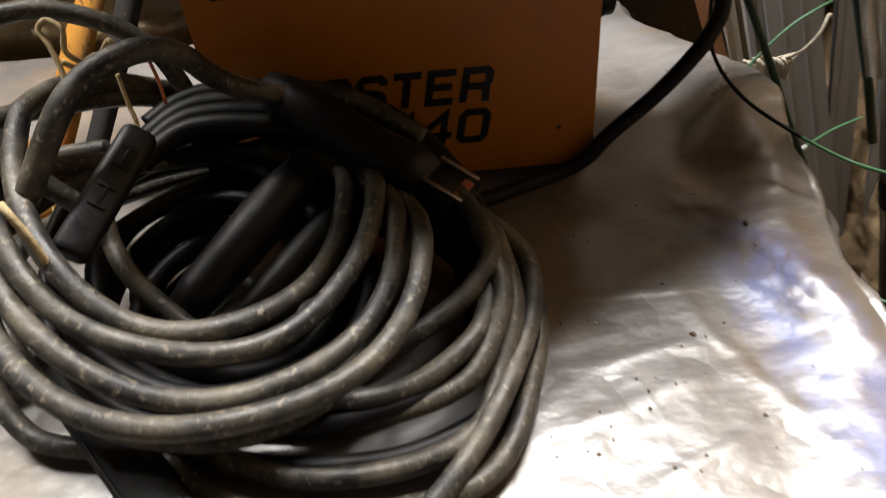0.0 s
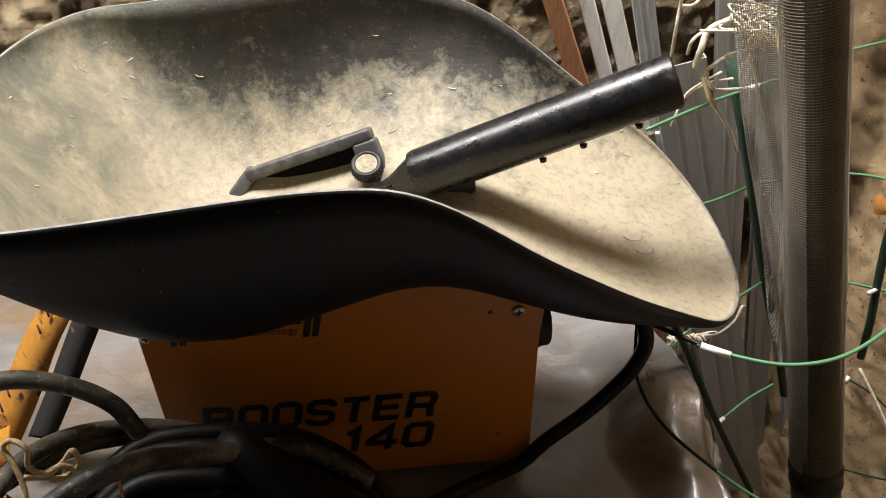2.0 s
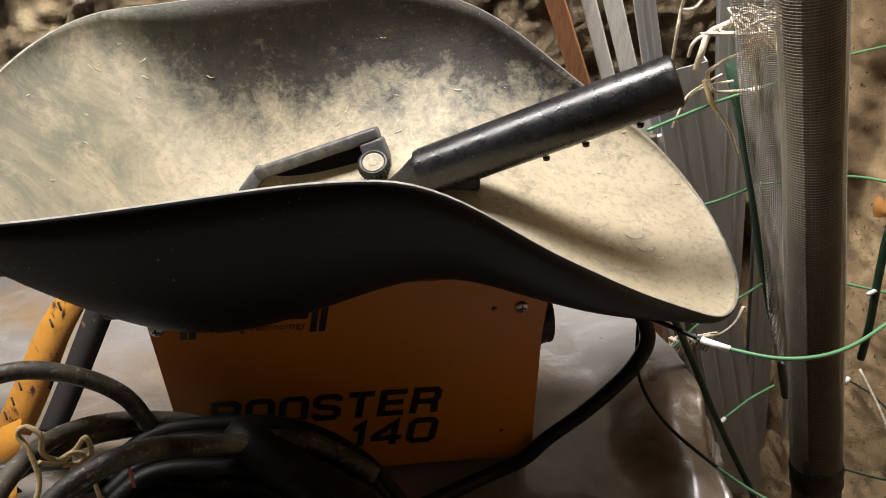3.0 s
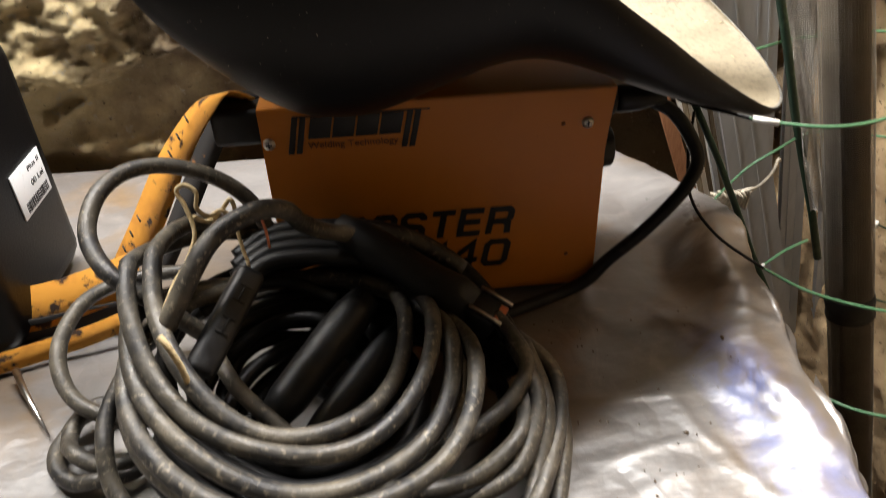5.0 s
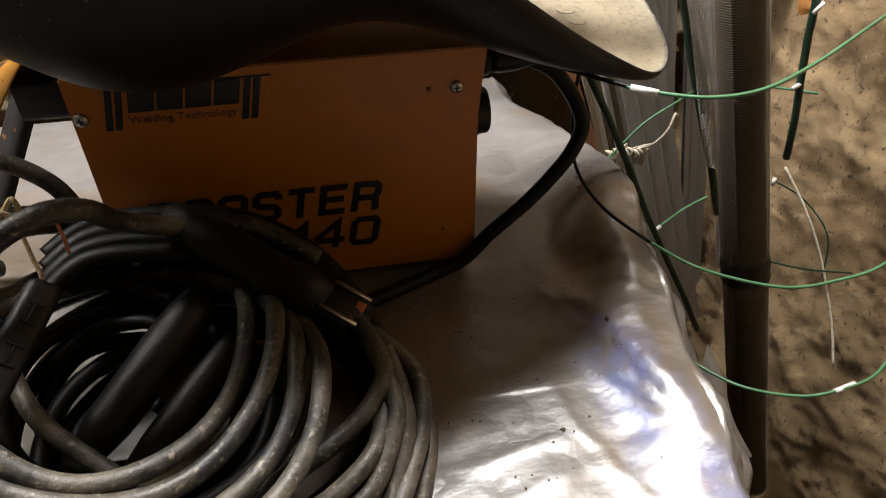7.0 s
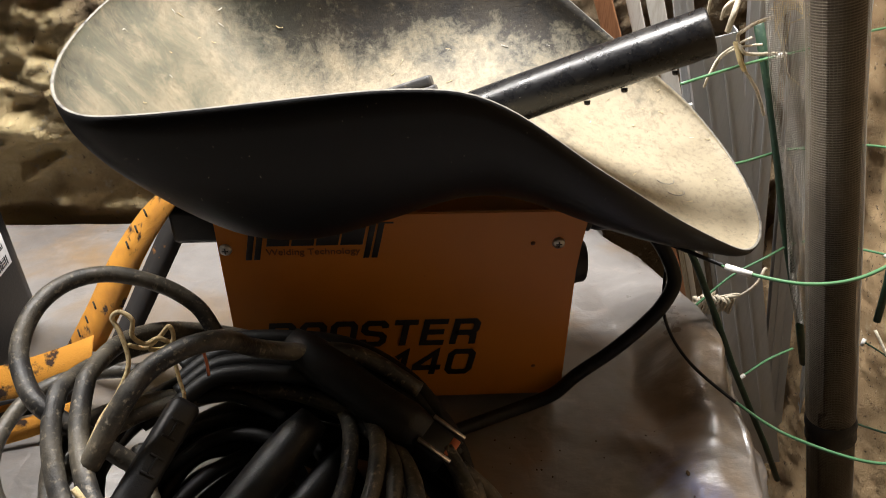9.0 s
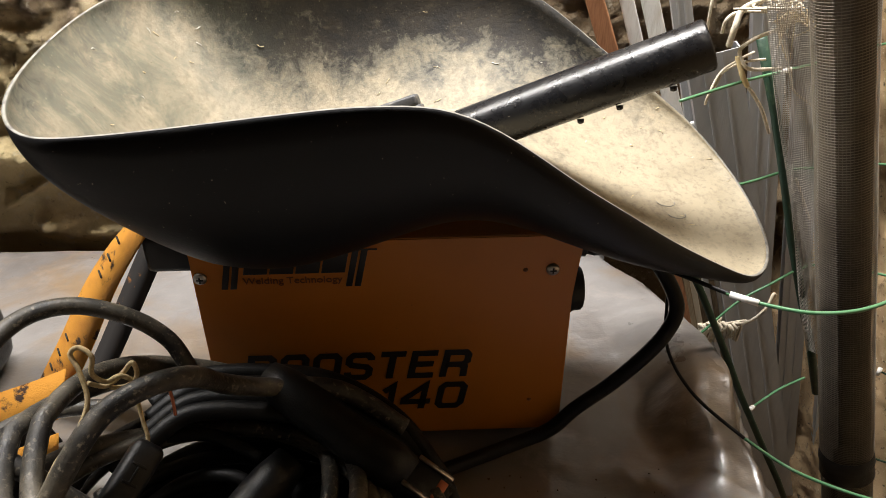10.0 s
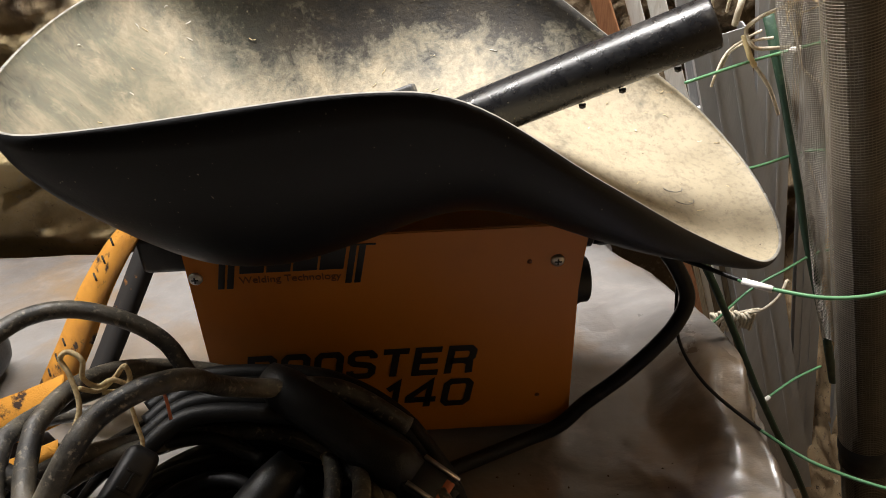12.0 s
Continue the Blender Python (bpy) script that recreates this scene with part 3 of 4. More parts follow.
    for x in (-0.1205, -0.1135, -0.0215, -0.0145):
        slanted(x, x + 0.0052, 0.179, 0.2135)
    part("emblem", block((-0.116, -0.0009, 0.2128), (0.002, 0.0, 0.2142), 0.0003), ink, w)
    return w


welder()

# the mains lead, from the plug at the front round to the bench
lead = thing("mains_cable", "black rubber cable plugged into the welder front and looping down", "cable")
part("lead", sweep(smooth_path([(0.214, 0.034, 0.190), (0.232, 0.032, 0.180), (0.248, 0.024, 0.160), (0.256, 0.012, 0.138), (0.247, 0.004, 0.117), (0.230, 0.0, 0.095), (0.204, -0.004, 0.069), (0.172, -0.008, 0.043), (0.150, -0.012, 0.022), (0.115, -0.020, 0.0125), (0.03, -0.055, 0.0115)], 8), 0.0066, 12), rubber_clean, lead)
part("plug", lathe([(0, 0), (0.012, 0), (0.0135, 0.006), (0.0125, 0.022), (0.0095, 0.034), (0.0078, 0.046), (0, 0.046)], (0.1765, 0.034, 0.196), (1, -0.02, 0.0), 24), plastic, lead)


# ---- the carrying strap ----
strap = thing("carrying_strap", "worn orange webbing strap with dark printed marks, black on its back", "strap")


def band(points, widths, material, thick=0.0016, n=8, label=""):
    path = smooth_path(points, n)
    wide = smooth_path(widths, n)
    return part("band", ribbon(path, wide, thick), material, strap, label)


band([(-0.160, 0.06, 0.208), (-0.182, 0.054, 0.218), (-0.203, 0.05, 0.205), (-0.241, 0.048, 0.156), (-0.277, 0.046, 0.096), (-0.309, 0.044, 0.046)], [(0.016, -0.03, 0.014), (0.024, -0.03, 0.014), (0.032, -0.028, 0.012), (0.037, -0.026, 0.010), (0.041, -0.024, 0.010), (0.044, -0.022, 0.012)], webbing)
band([(-0.160, 0.075, 0.2), (-0.178, 0.07, 0.203), (-0.194, 0.066, 0.184), (-0.222, 0.063, 0.136), (-0.254, 0.060, 0.08), (-0.284, 0.056, 0.03)], [(0.032, -0.018, 0.012)] * 6, webbing_back)
band([(-0.290, 0.02, 0.056), (-0.322, 0.008, 0.050), (-0.372, -0.002, 0.040), (-0.424, -0.004, 0.034), (-0.50, -0.006, 0.030)], [(0.004, 0.026, 0.036)] * 5, webbing)
band([(-0.29, -0.012, 0.026), (-0.33, -0.028, 0.02), (-0.37, -0.038, 0.0145), (-0.42, -0.056, 0.0135), (-0.5, -0.08, 0.0135)], [(0.002, 0.008, 0.018)] * 5, webbing)
band([(-0.30, 0.004, 0.022), (-0.35, -0.004, 0.02), (-0.40, -0.012, 0.018), (-0.5, -0.02, 0.018)], [(0.0, -0.01, 0.03)] * 4, webbing_back)
# dark printed marks along the band
for k in range(9):
    s = k / 8
    c = Vector((-0.215, 0.0495, 0.197)).lerp(Vector((-0.305, 0.0445, 0.066)), s) if k in (0, 1, 2, 6, 7, 8) else None
    if c:
        d = Vector((-0.5, -0.1, -0.85)).normalized()
        wv = Vector((0.026, -0.021, 0.009)).normalized()
        nv = d.cross(wv).normalized()
        nv = nv if nv.y < 0 else -nv
        a = c + nv * 0.0022
        part("mark", sweep([a - wv * 0.007 - d * 0.004, a + wv * 0.003 + d * 0.003], 0.0009, 5), ink, strap)

# ---- the black case with its price label ----
case = thing("black_case", "glossy black plastic case with a white price label", "case")
case.location.x = 0.014
body = block((-0.60, -0.05, 0.004), (-0.404, 0.148, 0.27), 0.03, 5)
part("body", body, case_black, case)
lab = part("label", block((-0.4042, 0.045, 0.106), (-0.4026, 0.113, 0.153), 0.0004), paper, case, "white paper price label")
for text, y0, y1, z0, z1 in (("Plus II", 0.080, 0.107, 0.142, 0.147), ("00 Lei", 0.078, 0.107, 0.127, 0.133)):
    t = words(text, "lettering", y0, y1, z0, z1, 0.0, ink, lab, 0.008)
    t.data.transform(Matrix.Translation((-0.4028, 0, 0)) @ Matrix.Rotation(radians(90), 4, "Z"))
random.seed(4)
by = 0.055
while by < 0.106:
    wd = random.choice((0.0007, 0.001, 0.0016))
    part("bar", block((-0.4028, by, 0.109), (-0.4022, by + wd, 0.119)), ink, lab)
    by += wd + random.choice((0.0008, 0.0014))


# ---- the hand shield ----
SX = (-0.220, -0.2, -0.18, -0.14, -0.1, -0.05, 0.0, 0.05, 0.08, 0.12, 0.16, 0.2, 0.25, 0.28, 0.312)
S_RIM = (0.370, 0.370, 0.370, 0.372, 0.376, 0.382, 0.387, 0.386, 0.375, 0.354, 0.328, 0.2965, 0.261, 0.241, 0.224)
S_KEEL = (0.362, 0.337, 0.309, 0.257, 0.227, 0.2235, 0.242, 0.264, 0.272, 0.267, 0.252, 0.238, 0.227, 0.222, 0.218)
S_HALF = (0.143, 0.144, 0.145, 0.146, 0.147, 0.148, 0.148, 0.147, 0.148, 0.147, 0.139, 0.122, 0.102, 0.095, 0.088)


S_X = np.linspace(SX[0], SX[-1], 240)


def softened(table):
    """A table of the shield drawn as one soft line."""
    line = np.interp(S_X, SX, table)
    for _ in range(60):
        line[1:-1] = 0.25 * line[:-2] + 0.5 * line[1:-1] + 0.25 * line[2:]
    return line


RIM_LINE, KEEL_LINE, HALF_LINE = softened(S_RIM), softened(S_KEEL), softened(S_HALF)


def rounded(d, length, power):
    """How far an outline has opened, d metres from its rounded end."""
    u = min(1.0, max(0.0, (length - d) / length))
    return max(0.0, 1 - u ** power) ** (1 / power)


def shield_point(x, a):
    """The outer face of the shell: x along it, a from -1 (near rim) to 1 (far rim)."""
    rim, keel, half = (float(np.interp(x, S_X, t)) for t in (RIM_LINE, KEEL_LINE, HALF_LINE))
    half *= rounded(x - SX[0], 0.062, 2.3) * rounded(SX[-1] - x, 0.06, 2.3) + 0.0004
    deep = rounded(x - SX[0], 0.012, 2.0) * rounded(SX[-1] - x, 0.02, 2.0)
    keel = rim - (rim - keel) * deep - 0.0002
    t = a * math.pi / 2
    s, c = math.sin(t), max(0.0, math.cos(t))
    y = half * math.copysign(abs(s) ** (2 / 2.5), s)
    z = rim - (rim - keel) * c ** (2 / 2.5)
    twist = float(np.interp(x, (0.05, 0.08, 0.13, 0.16, 0.2, 0.24, 0.28, 0.312), (0.0, 0.02, 0.09, 0.111, 0.145, 0.177, 0.19, 0.15)))
    return Vector((x, 0.03 + y, z + (0.085 + twist) * y))


def shield():
    s = thing("welding_hand_shield", "black plastic hand welding shield, dusty inside, lying on the welder", "welding shield")
    nu, nv = 96, 44
    xs = [SX[0] + (SX[-1] - SX[0]) * (0.5 - 0.5 * math.cos(math.pi * k / nu)) for k in range(nu + 1)]
    grid = np.array([[shield_point(x, -1 + 2 * j / nv) for j in range(nv + 1)] for x in xs])
    for _ in range(2):  # soften the stations into one skin
        grid[1:-1] = 0.25 * grid[:-2] + 0.5 * grid[1:-1] + 0.25 * grid[2:]
    du, dv = np.gradient(grid, axis=0), np.gradient(grid, axis=1)
    nrm = np.cross(du, dv)
    nrm /= np.maximum(np.linalg.norm(nrm, axis=2, keepdims=True), 1e-9)
    if nrm[nu // 2, nv // 2, 2] < 0:
        nrm = -nrm
    inner = grid + nrm * 0.0021
    bm = bmesh.new()
    out = [[bm.verts.new(p) for p in row] for row in grid]
    ins = [[bm.verts.new(p) for p in row] for row in inner]
    for i in range(nu):
        for j in range(nv):
            bm.faces.new((out[i][j], out[i][j + 1], out[i + 1][j + 1], out[i + 1][j])).material_index = 0
            bm.faces.new((ins[i][j], ins[i + 1][j], ins[i + 1][j + 1], ins[i][j + 1])).material_index = 1
    loop = [(i, 0) for i in range(nu)] + [(nu, j) for j in range(nv)] + [(i, nv) for i in range(nu, 0, -1)] + [(0, j) for j in range(nv, 0, -1)]
    for k, (i, j) in enumerate(loop):
        p, q = loop[(k + 1) % len(loop)]
        bm.faces.new((out[i][j], out[p][q], ins[p][q], ins[i][j])).material_index = 2
    bmesh.ops.recalc_face_normals(bm, faces=bm.faces[:])
    part("shell", bm, (shell_out, shell_in, shell_rim), s)
    # moulded rings by the chin, and lint caught in the dust
    for k in range(2):
        c = Vector((0.236 + 0.006 * k, 0.030 - 0.012 * k, 0.0))
        gi = min(range(nu + 1), key=lambda i: abs(xs[i] - c.x))
        gj = min(range(nv + 1), key=lambda j: abs(inner[gi][j][1] - c.y))
        c.z = float(inner[gi][gj][2]) + 0.0004
        part("moulded_ring", sweep([c + Vector((0.0075 * math.cos(t), 0.0075 * math.sin(t), -0.0006 * math.cos(t))) for t in (math.pi * (0.9 + 1.1 * q / 14) for q in range(15))], 0.0004, 5), shell_rim, s)
    rnd = random.Random(8)
    for k in range(46):
        gi, gj = rnd.randrange(8, nu - 6), rnd.randrange(18, nv - 2)
        p, nn = Vector(inner[gi][gj]), Vector(nrm[gi][gj])
        d = Vector((rnd.uniform(-1, 1), rnd.uniform(-0.5, 0.5), rnd.uniform(-0.5, 0.5)))
        d = (d - nn * d.dot(nn)).normalized() * rnd.uniform(0.001, 0.0032)
        e = d.cross(nn) * rnd.uniform(-0.6, 0.6)
        part("lint", sweep([p - d + nn * 0.0005, p + e + nn * 0.0008, p + d + nn * 0.0005], rnd.uniform(0.00012, 0.0003), 5), straw if k % 3 else white_tape, s)
    # handle
    a = Vector((0.0688, 0.048, 0.2873))
    axis = (Vector((0.2451, 0.0224, 0.3634)) - a).normalized()
    tube = part("handle", lathe([(0.0178, 0.0), (0.0188, 0.004), (0.0188, 0.192), (0.0178, 0.1935), (0.016, 0.1935), (0.0165, 0.12), (0, 0.118)], a, axis, 32), tube_black, s, "scuffed black plastic tube handle")
    for d in (0.095, 0.125, 0.165):
        c = a + axis * d + Vector((0.004, -0.006, -0.0185))
        part("pin", lathe([(0, 0), (0.0028, 0), (0.0024, 0.003), (0, 0.004)], c, (0.1, -0.3, -1), 10), tube_black, tube)
    neck = sweep(smooth_path([(0.036, 0.068, 0.266), (0.052, 0.056, 0.274), (0.078, 0.0467, 0.2912)], 5), [0.004, 0.0045, 0.005, 0.006, 0.0075, 0.009, 0.011, 0.0135, 0.016, 0.0182, 0.0190], 18)
    part("neck", neck, tube_black, s)
    web = bmesh.new()
    outline = [(0.046, 0.262), (0.046, 0.280), (0.062, 0.288), (0.098, 0.298), (0.113, 0.286), (0.114, 0.258)]
    f = web.faces.new([web.verts.new((x, 0.044, z)) for x, z in outline])
    ext = bmesh.ops.extrude_face_region(web, geom=[f])
    for v in ext["geom"]:
        if isinstance(v, bmesh.types.BMVert):
            v.co.y += 0.018
    bmesh.ops.recalc_face_normals(web, faces=web.faces[:])
    bmesh.ops.bevel(web, geom=web.edges[:], offset=0.002, segments=2, affect="EDGES")
    part("web", web, tube_black, s, smooth=False)
    # the frame of the viewing window and its clamp knob
    tl, tr, br, bl = Vector((-0.067, 0.118, 0.263)), Vector((0.036, 0.104, 0.302)), Vector((0.037, 0.090, 0.256)), Vector((-0.089, 0.106, 0.240))
    u, n = tr - tl, (br - tr).cross(tr - tl)
    n = n if n.y < 0 else -n
    long = u.length
    holder_bm = bmesh.new()
    for lo, hi in (((-0.002, -0.0105, -0.008), (long, 0.0, 0.006)), ((long - 0.018, -0.056, -0.008), (long + 0.002, -0.009, 0.0065))):
        block(lo, hi, 0.0028, 3, holder_bm)
    part("window_frame", oriented(holder_bm, tl, u, n), frame_grey, s, "grey dusty plastic window frame")
    part("window_frame", oriented(block((-0.004, -0.006, -0.008), ((bl - tl).length, 0.006, 0.006), 0.0028, 3), tl + Vector((0.004, 0, -0.004)), bl - tl, n), frame_grey, s)
    # black sheet put in for the shade inside the frame's open slot
    part("slot_sheet", oriented(block((-0.01, -0.034, -0.009), (long - 0.012, -0.008, -0.006), 0.0005), tl, u, n), slot_black, s, "black sheet standing for the dark open slot of the window frame", smooth=False)
    part("window_ledge", oriented(block((-0.022, -0.060, -0.012), (long - 0.014, -0.027, -0.003), 0.002), tl, u, n), shell_in, s, smooth=False)
    prof = [(0, 0), (0.0115, 0), (0.0125, 0.002), (0.0125, 0.009), (0.0115, 0.0105), (0.0095, 0.011), (0.009, 0.0095), (0, 0.0095)]
    kax = Vector((-0.10, -0.48, 0.87)).normalized()
    kc = Vector((0.033, 0.084, 0.274))
    kn = part("clamp_knob", lathe(prof, kc, kax, 28), plastic, s, "black ribbed knob with a pale dusty cap")
    part("cap", lathe([(0, 0.0), (0.009, 0.0), (0.0085, 0.0008), (0.004, 0.0008), (0.0035, 0.0011), (0, 0.0011)], kc + kax * 0.0096, kax, 24), shell_in, kn, smooth=False)
    side, other = kax.orthogonal().normalized(), kax.cross(kax.orthogonal().normalized())
    for k in range(26):
        t = 2 * math.pi * k / 26
        o = side * math.cos(t) + other * math.sin(t)
        part("rib", sweep([kc + o * 0.0125 + kax * 0.002, kc + o * 0.0125 + kax * 0.009], 0.0007, 5), plastic, kn)
    return s


shield()


# ---- the coil of welding cable ----
coil = thing("welding_cable_coil", "tangled coil of dusty black rubber cable before the welder", "cable coil")
R = 0.0066


def ring(cx, cy, rx, ry, z0, sx, sy, wob, seed, start=0.0, turn=360.0, rise=0.0, n=64, r=R, skin=None, slump=1.0):
    """One turn of cable in a tilted plane, a little uneven."""
    rnd = random.Random(seed)
    ph = [rnd.uniform(0, 6.28) for _ in range(4)]
    pts = []
    for k in range(n + 1):
        t = radians(start + turn * k / n)
        q = 1 + wob * (0.6 * math.sin(2 * t + ph[0]) + 0.4 * math.sin(3 * t + ph[1]))
        x, y = cx + rx * q * math.cos(t), cy + ry * q * math.sin(t)
        back = y - cy
        z = z0 + sx * (x - cx) + sy * (back if back < 0 else back * slump) + rise * k / n + 0.004 * math.sin(2 * t + ph[2]) + 0.002 * math.sin(5 * t + ph[3])
        pts.append(Vector((x, y, max(z, r + 0.004))))
    closed = abs(turn) >= 360
    return part("loop", sweep(pts[:-1] if closed else pts, r, 12, closed), skin or rubber, coil)


def strand(points, r=R, material=None, n=8, segs=12):
    return part("strand", sweep(smooth_path(points, n), r, segs), material or rubber, coil)


# the upper bundle, leaning up against the welder
for args in (
    (-0.106, -0.186, 0.122, 0.118, 0.112, -0.13, 0.27, 0.010, 1),
    (-0.1125, -0.170, 0.1137, 0.108, 0.1165, -0.22, 0.36, 0.010, 2),
    (-0.119, -0.1433, 0.1064, 0.1178, 0.1342, -0.3166, 0.3516, 0.010, 3),
    (-0.1223, -0.1342, 0.0879, 0.1155, 0.1308, -0.4687, 0.2698, 0.012, 4),
    (-0.120, -0.156, 0.128, 0.124, 0.074, -0.10, 0.26, 0.015, 5),
    (-0.112, -0.150, 0.118, 0.112, 0.066, -0.06, 0.28, 0.02, 6),
    (-0.108, -0.148, 0.110, 0.104, 0.086, -0.10, 0.42, 0.02, 7),
    (-0.100, -0.145, 0.100, 0.096, 0.060, -0.04, 0.35, 0.03, 8),
):
    ring(*args, skin=rubber_clean if args[8] > 5 else rubber, slump=-0.7 if args[8] < 6 else 0.2)
# the lower turns, spread out to the right over the sheet
for args in (
    (-0.050, -0.185, 0.130, 0.100, 0.024, 0.0, 0.14, 0.02, 11),
    (-0.055, -0.175, 0.125, 0.092, 0.038, 0.0, 0.12, 0.02, 12),
    (-0.060, -0.165, 0.105, 0.085, 0.020, 0.0, 0.16, 0.03, 14),
    # extra black turns added to deepen the shade inside the coil
    (-0.115, -0.150, 0.090, 0.085, 0.030, 0.0, 0.20, 0.03, 16),
    (-0.125, -0.145, 0.080, 0.075, 0.046, -0.1, 0.25, 0.04, 17),
    (-0.110, -0.140, 0.072, 0.066, 0.018, 0.0, 0.10, 0.04, 18),
    (-0.130, -0.135, 0.060, 0.052, 0.030, 0.0, 0.20, 0.05, 19),
):
    ring(*args, skin=rubber_clean)
# the turns at the left end
for args in (
    (-0.278, -0.160, 0.042, 0.042, 0.013, 0.0, 0.05, 0.03, 21),
    (-0.270, -0.156, 0.038, 0.036, 0.024, 0.0, 0.05, 0.03, 22),
):
    ring(*args)
strand([(-0.225, -0.03, 0.085), (-0.26, -0.028, 0.082), (-0.292, -0.036, 0.08), (-0.313, -0.060, 0.079), (-0.320, -0.098, 0.073), (-0.316, -0.125, 0.060), (-0.3, -0.146, 0.046), (-0.274, -0.156, 0.037), (-0.24, -0.160, 0.032), (-0.2, -0.17, 0.03)])
strand([(-0.245, -0.13, 0.085), (-0.263, -0.172, 0.062), (-0.262, -0.2, 0.05), (-0.255, -0.222, 0.031), (-0.233, -0.244, 0.016), (-0.205, -0.254, 0.0125), (-0.165, -0.257, 0.0125), (-0.11, -0.25, 0.02)])
# the standing loop and its smaller neighbour
strand([(-0.181, -0.165, 0.121), (-0.207, -0.162, 0.148), (-0.235, -0.154, 0.17), (-0.254, -0.13, 0.18), (-0.259, -0.11, 0.191), (-0.254, -0.085, 0.202), (-0.24, -0.06, 0.204), (-0.215, -0.045, 0.199), (-0.183, -0.04, 0.184), (-0.16, -0.04, 0.164), (-0.148, -0.045, 0.143), (-0.139, -0.05, 0.113)])
strand([(-0.195, -0.19, 0.150), (-0.171, -0.17, 0.186), (-0.158, -0.155, 0.198), (-0.14, -0.143, 0.204), (-0.125, -0.133, 0.203), (-0.114, -0.116, 0.190), (-0.106, -0.095, 0.165), (-0.085, -0.075, 0.142), (-0.03, -0.062, 0.125), (0.02, -0.075, 0.095)], 0.0072)
strand([(-0.186, -0.14, 0.11), (-0.173, -0.171, 0.1), (-0.158, -0.193, 0.09), (-0.141, -0.205, 0.075), (-0.115, -0.22, 0.055)], 0.006)
strand([(-0.19, -0.12, 0.05), (-0.15, -0.10, 0.07), (-0.11, -0.10, 0.075), (-0.08, -0.115, 0.06)], 0.0055, rubber_clean)
strand([(-0.2, -0.10, 0.09), (-0.17, -0.085, 0.10), (-0.13, -0.08, 0.10), (-0.09, -0.09, 0.085)], 0.0055, rubber_clean)
strand([(-0.12, -0.13, 0.03), (-0.09, -0.16, 0.035), (-0.06, -0.16, 0.04), (-0.04, -0.13, 0.05)], 0.0055, rubber_clean)
for k in range(7):
    strand([(-0.16 + 0.008 * k, -0.045 - 0.004 * k, 0.10 - 0.012 * k), (-0.08, -0.036 - 0.004 * k, 0.115 - 0.016 * k), (-0.01, -0.05 - 0.005 * k, 0.090 - 0.012 * k), (0.045, -0.09 - 0.004 * k, 0.062 - 0.008 * k), (0.062 - 0.004 * k, -0.14, 0.04 - 0.004 * k)], 0.0066, rubber_clean)
for k in range(4):
    strand([(-0.17, -0.07 - 0.010 * k, 0.122 - 0.004 * k), (-0.14, -0.05 - 0.010 * k, 0.131 - 0.003 * k), (-0.09, -0.043 - 0.011 * k, 0.128 - 0.003 * k), (-0.035, -0.045 - 0.011 * k, 0.118 - 0.004 * k), (0.015, -0.065 - 0.009 * k, 0.094 - 0.005 * k), (0.05, -0.105 - 0.004 * k, 0.066 - 0.005 * k)], 0.0074, rubber_clean)
# turns that cross over on their way down to the sheet
strand([(0.040, -0.13, 0.085), (0.058, -0.17, 0.072), (0.046, -0.195, 0.062), (0.022, -0.213, 0.053), (-0.017, -0.232, 0.045), (-0.06, -0.24, 0.04)])
strand([(0.055, -0.19, 0.055), (0.046, -0.221, 0.05), (0.026, -0.241, 0.045), (0.001, -0.254, 0.04), (-0.031, -0.259, 0.04), (-0.07, -0.25, 0.04)])
strand([(0.05, -0.15, 0.075), (0.062, -0.195, 0.06), (0.051, -0.229, 0.045), (0.033, -0.25, 0.035), (-0.005, -0.262, 0.03), (-0.055, -0.263, 0.028), (-0.1, -0.255, 0.028)])
strand([(0.06, -0.15, 0.07), (0.069, -0.2, 0.05), (0.054, -0.243, 0.03), (0.037, -0.274, 0.02), (-0.005, -0.289, 0.014), (-0.058, -0.29, 0.0135), (-0.105, -0.278, 0.02), (-0.134, -0.262, 0.03)])
# the free end with its inline coupling, in front
strand([(0.05, -0.14, 0.075), (0.075, -0.159, 0.06), (0.082, -0.183, 0.05), (0.074, -0.217, 0.036), (0.044, -0.275, 0.026), (0.007, -0.319, 0.018), (-0.031, -0.340, 0.0125), (-0.07, -0.352, 0.0125), (-0.12, -0.348, 0.013), (-0.185, -0.338, 0.015)])
strand([(0.07, -0.14, 0.03), (0.086, -0.183, 0.02), (0.074, -0.237, 0.014), (0.052, -0.287, 0.0125), (0.02, -0.308, 0.0125), (-0.037, -0.315, 0.0125), (-0.087, -0.307, 0.0125), (-0.125, -0.287, 0.0135), (-0.16, -0.25, 0.02)])
coupling = part("coupling", sweep([Vector(p) for p in ((-0.18, -0.338, 0.016), (-0.192, -0.337, 0.016), (-0.2, -0.336, 0.016), (-0.215, -0.335, 0.016), (-0.222, -0.334, 0.016), (-0.262, -0.330, 0.016), (-0.268, -0.329, 0.016))], [0.008, 0.0095, 0.009, 0.0125, 0.0135, 0.0135, 0.010], 14), plastic, coil, "black rubber cable coupling with a moulded cross")
part("cross", block((-0.254, -0.334, 0.0285), (-0.236, -0.329, 0.0302), 0.0006), rubber_clean, coupling)
part("cross", block((-0.2475, -0.3405, 0.0284), (-0.2425, -0.3225, 0.0300), 0.0006), rubber_clean, coupling)


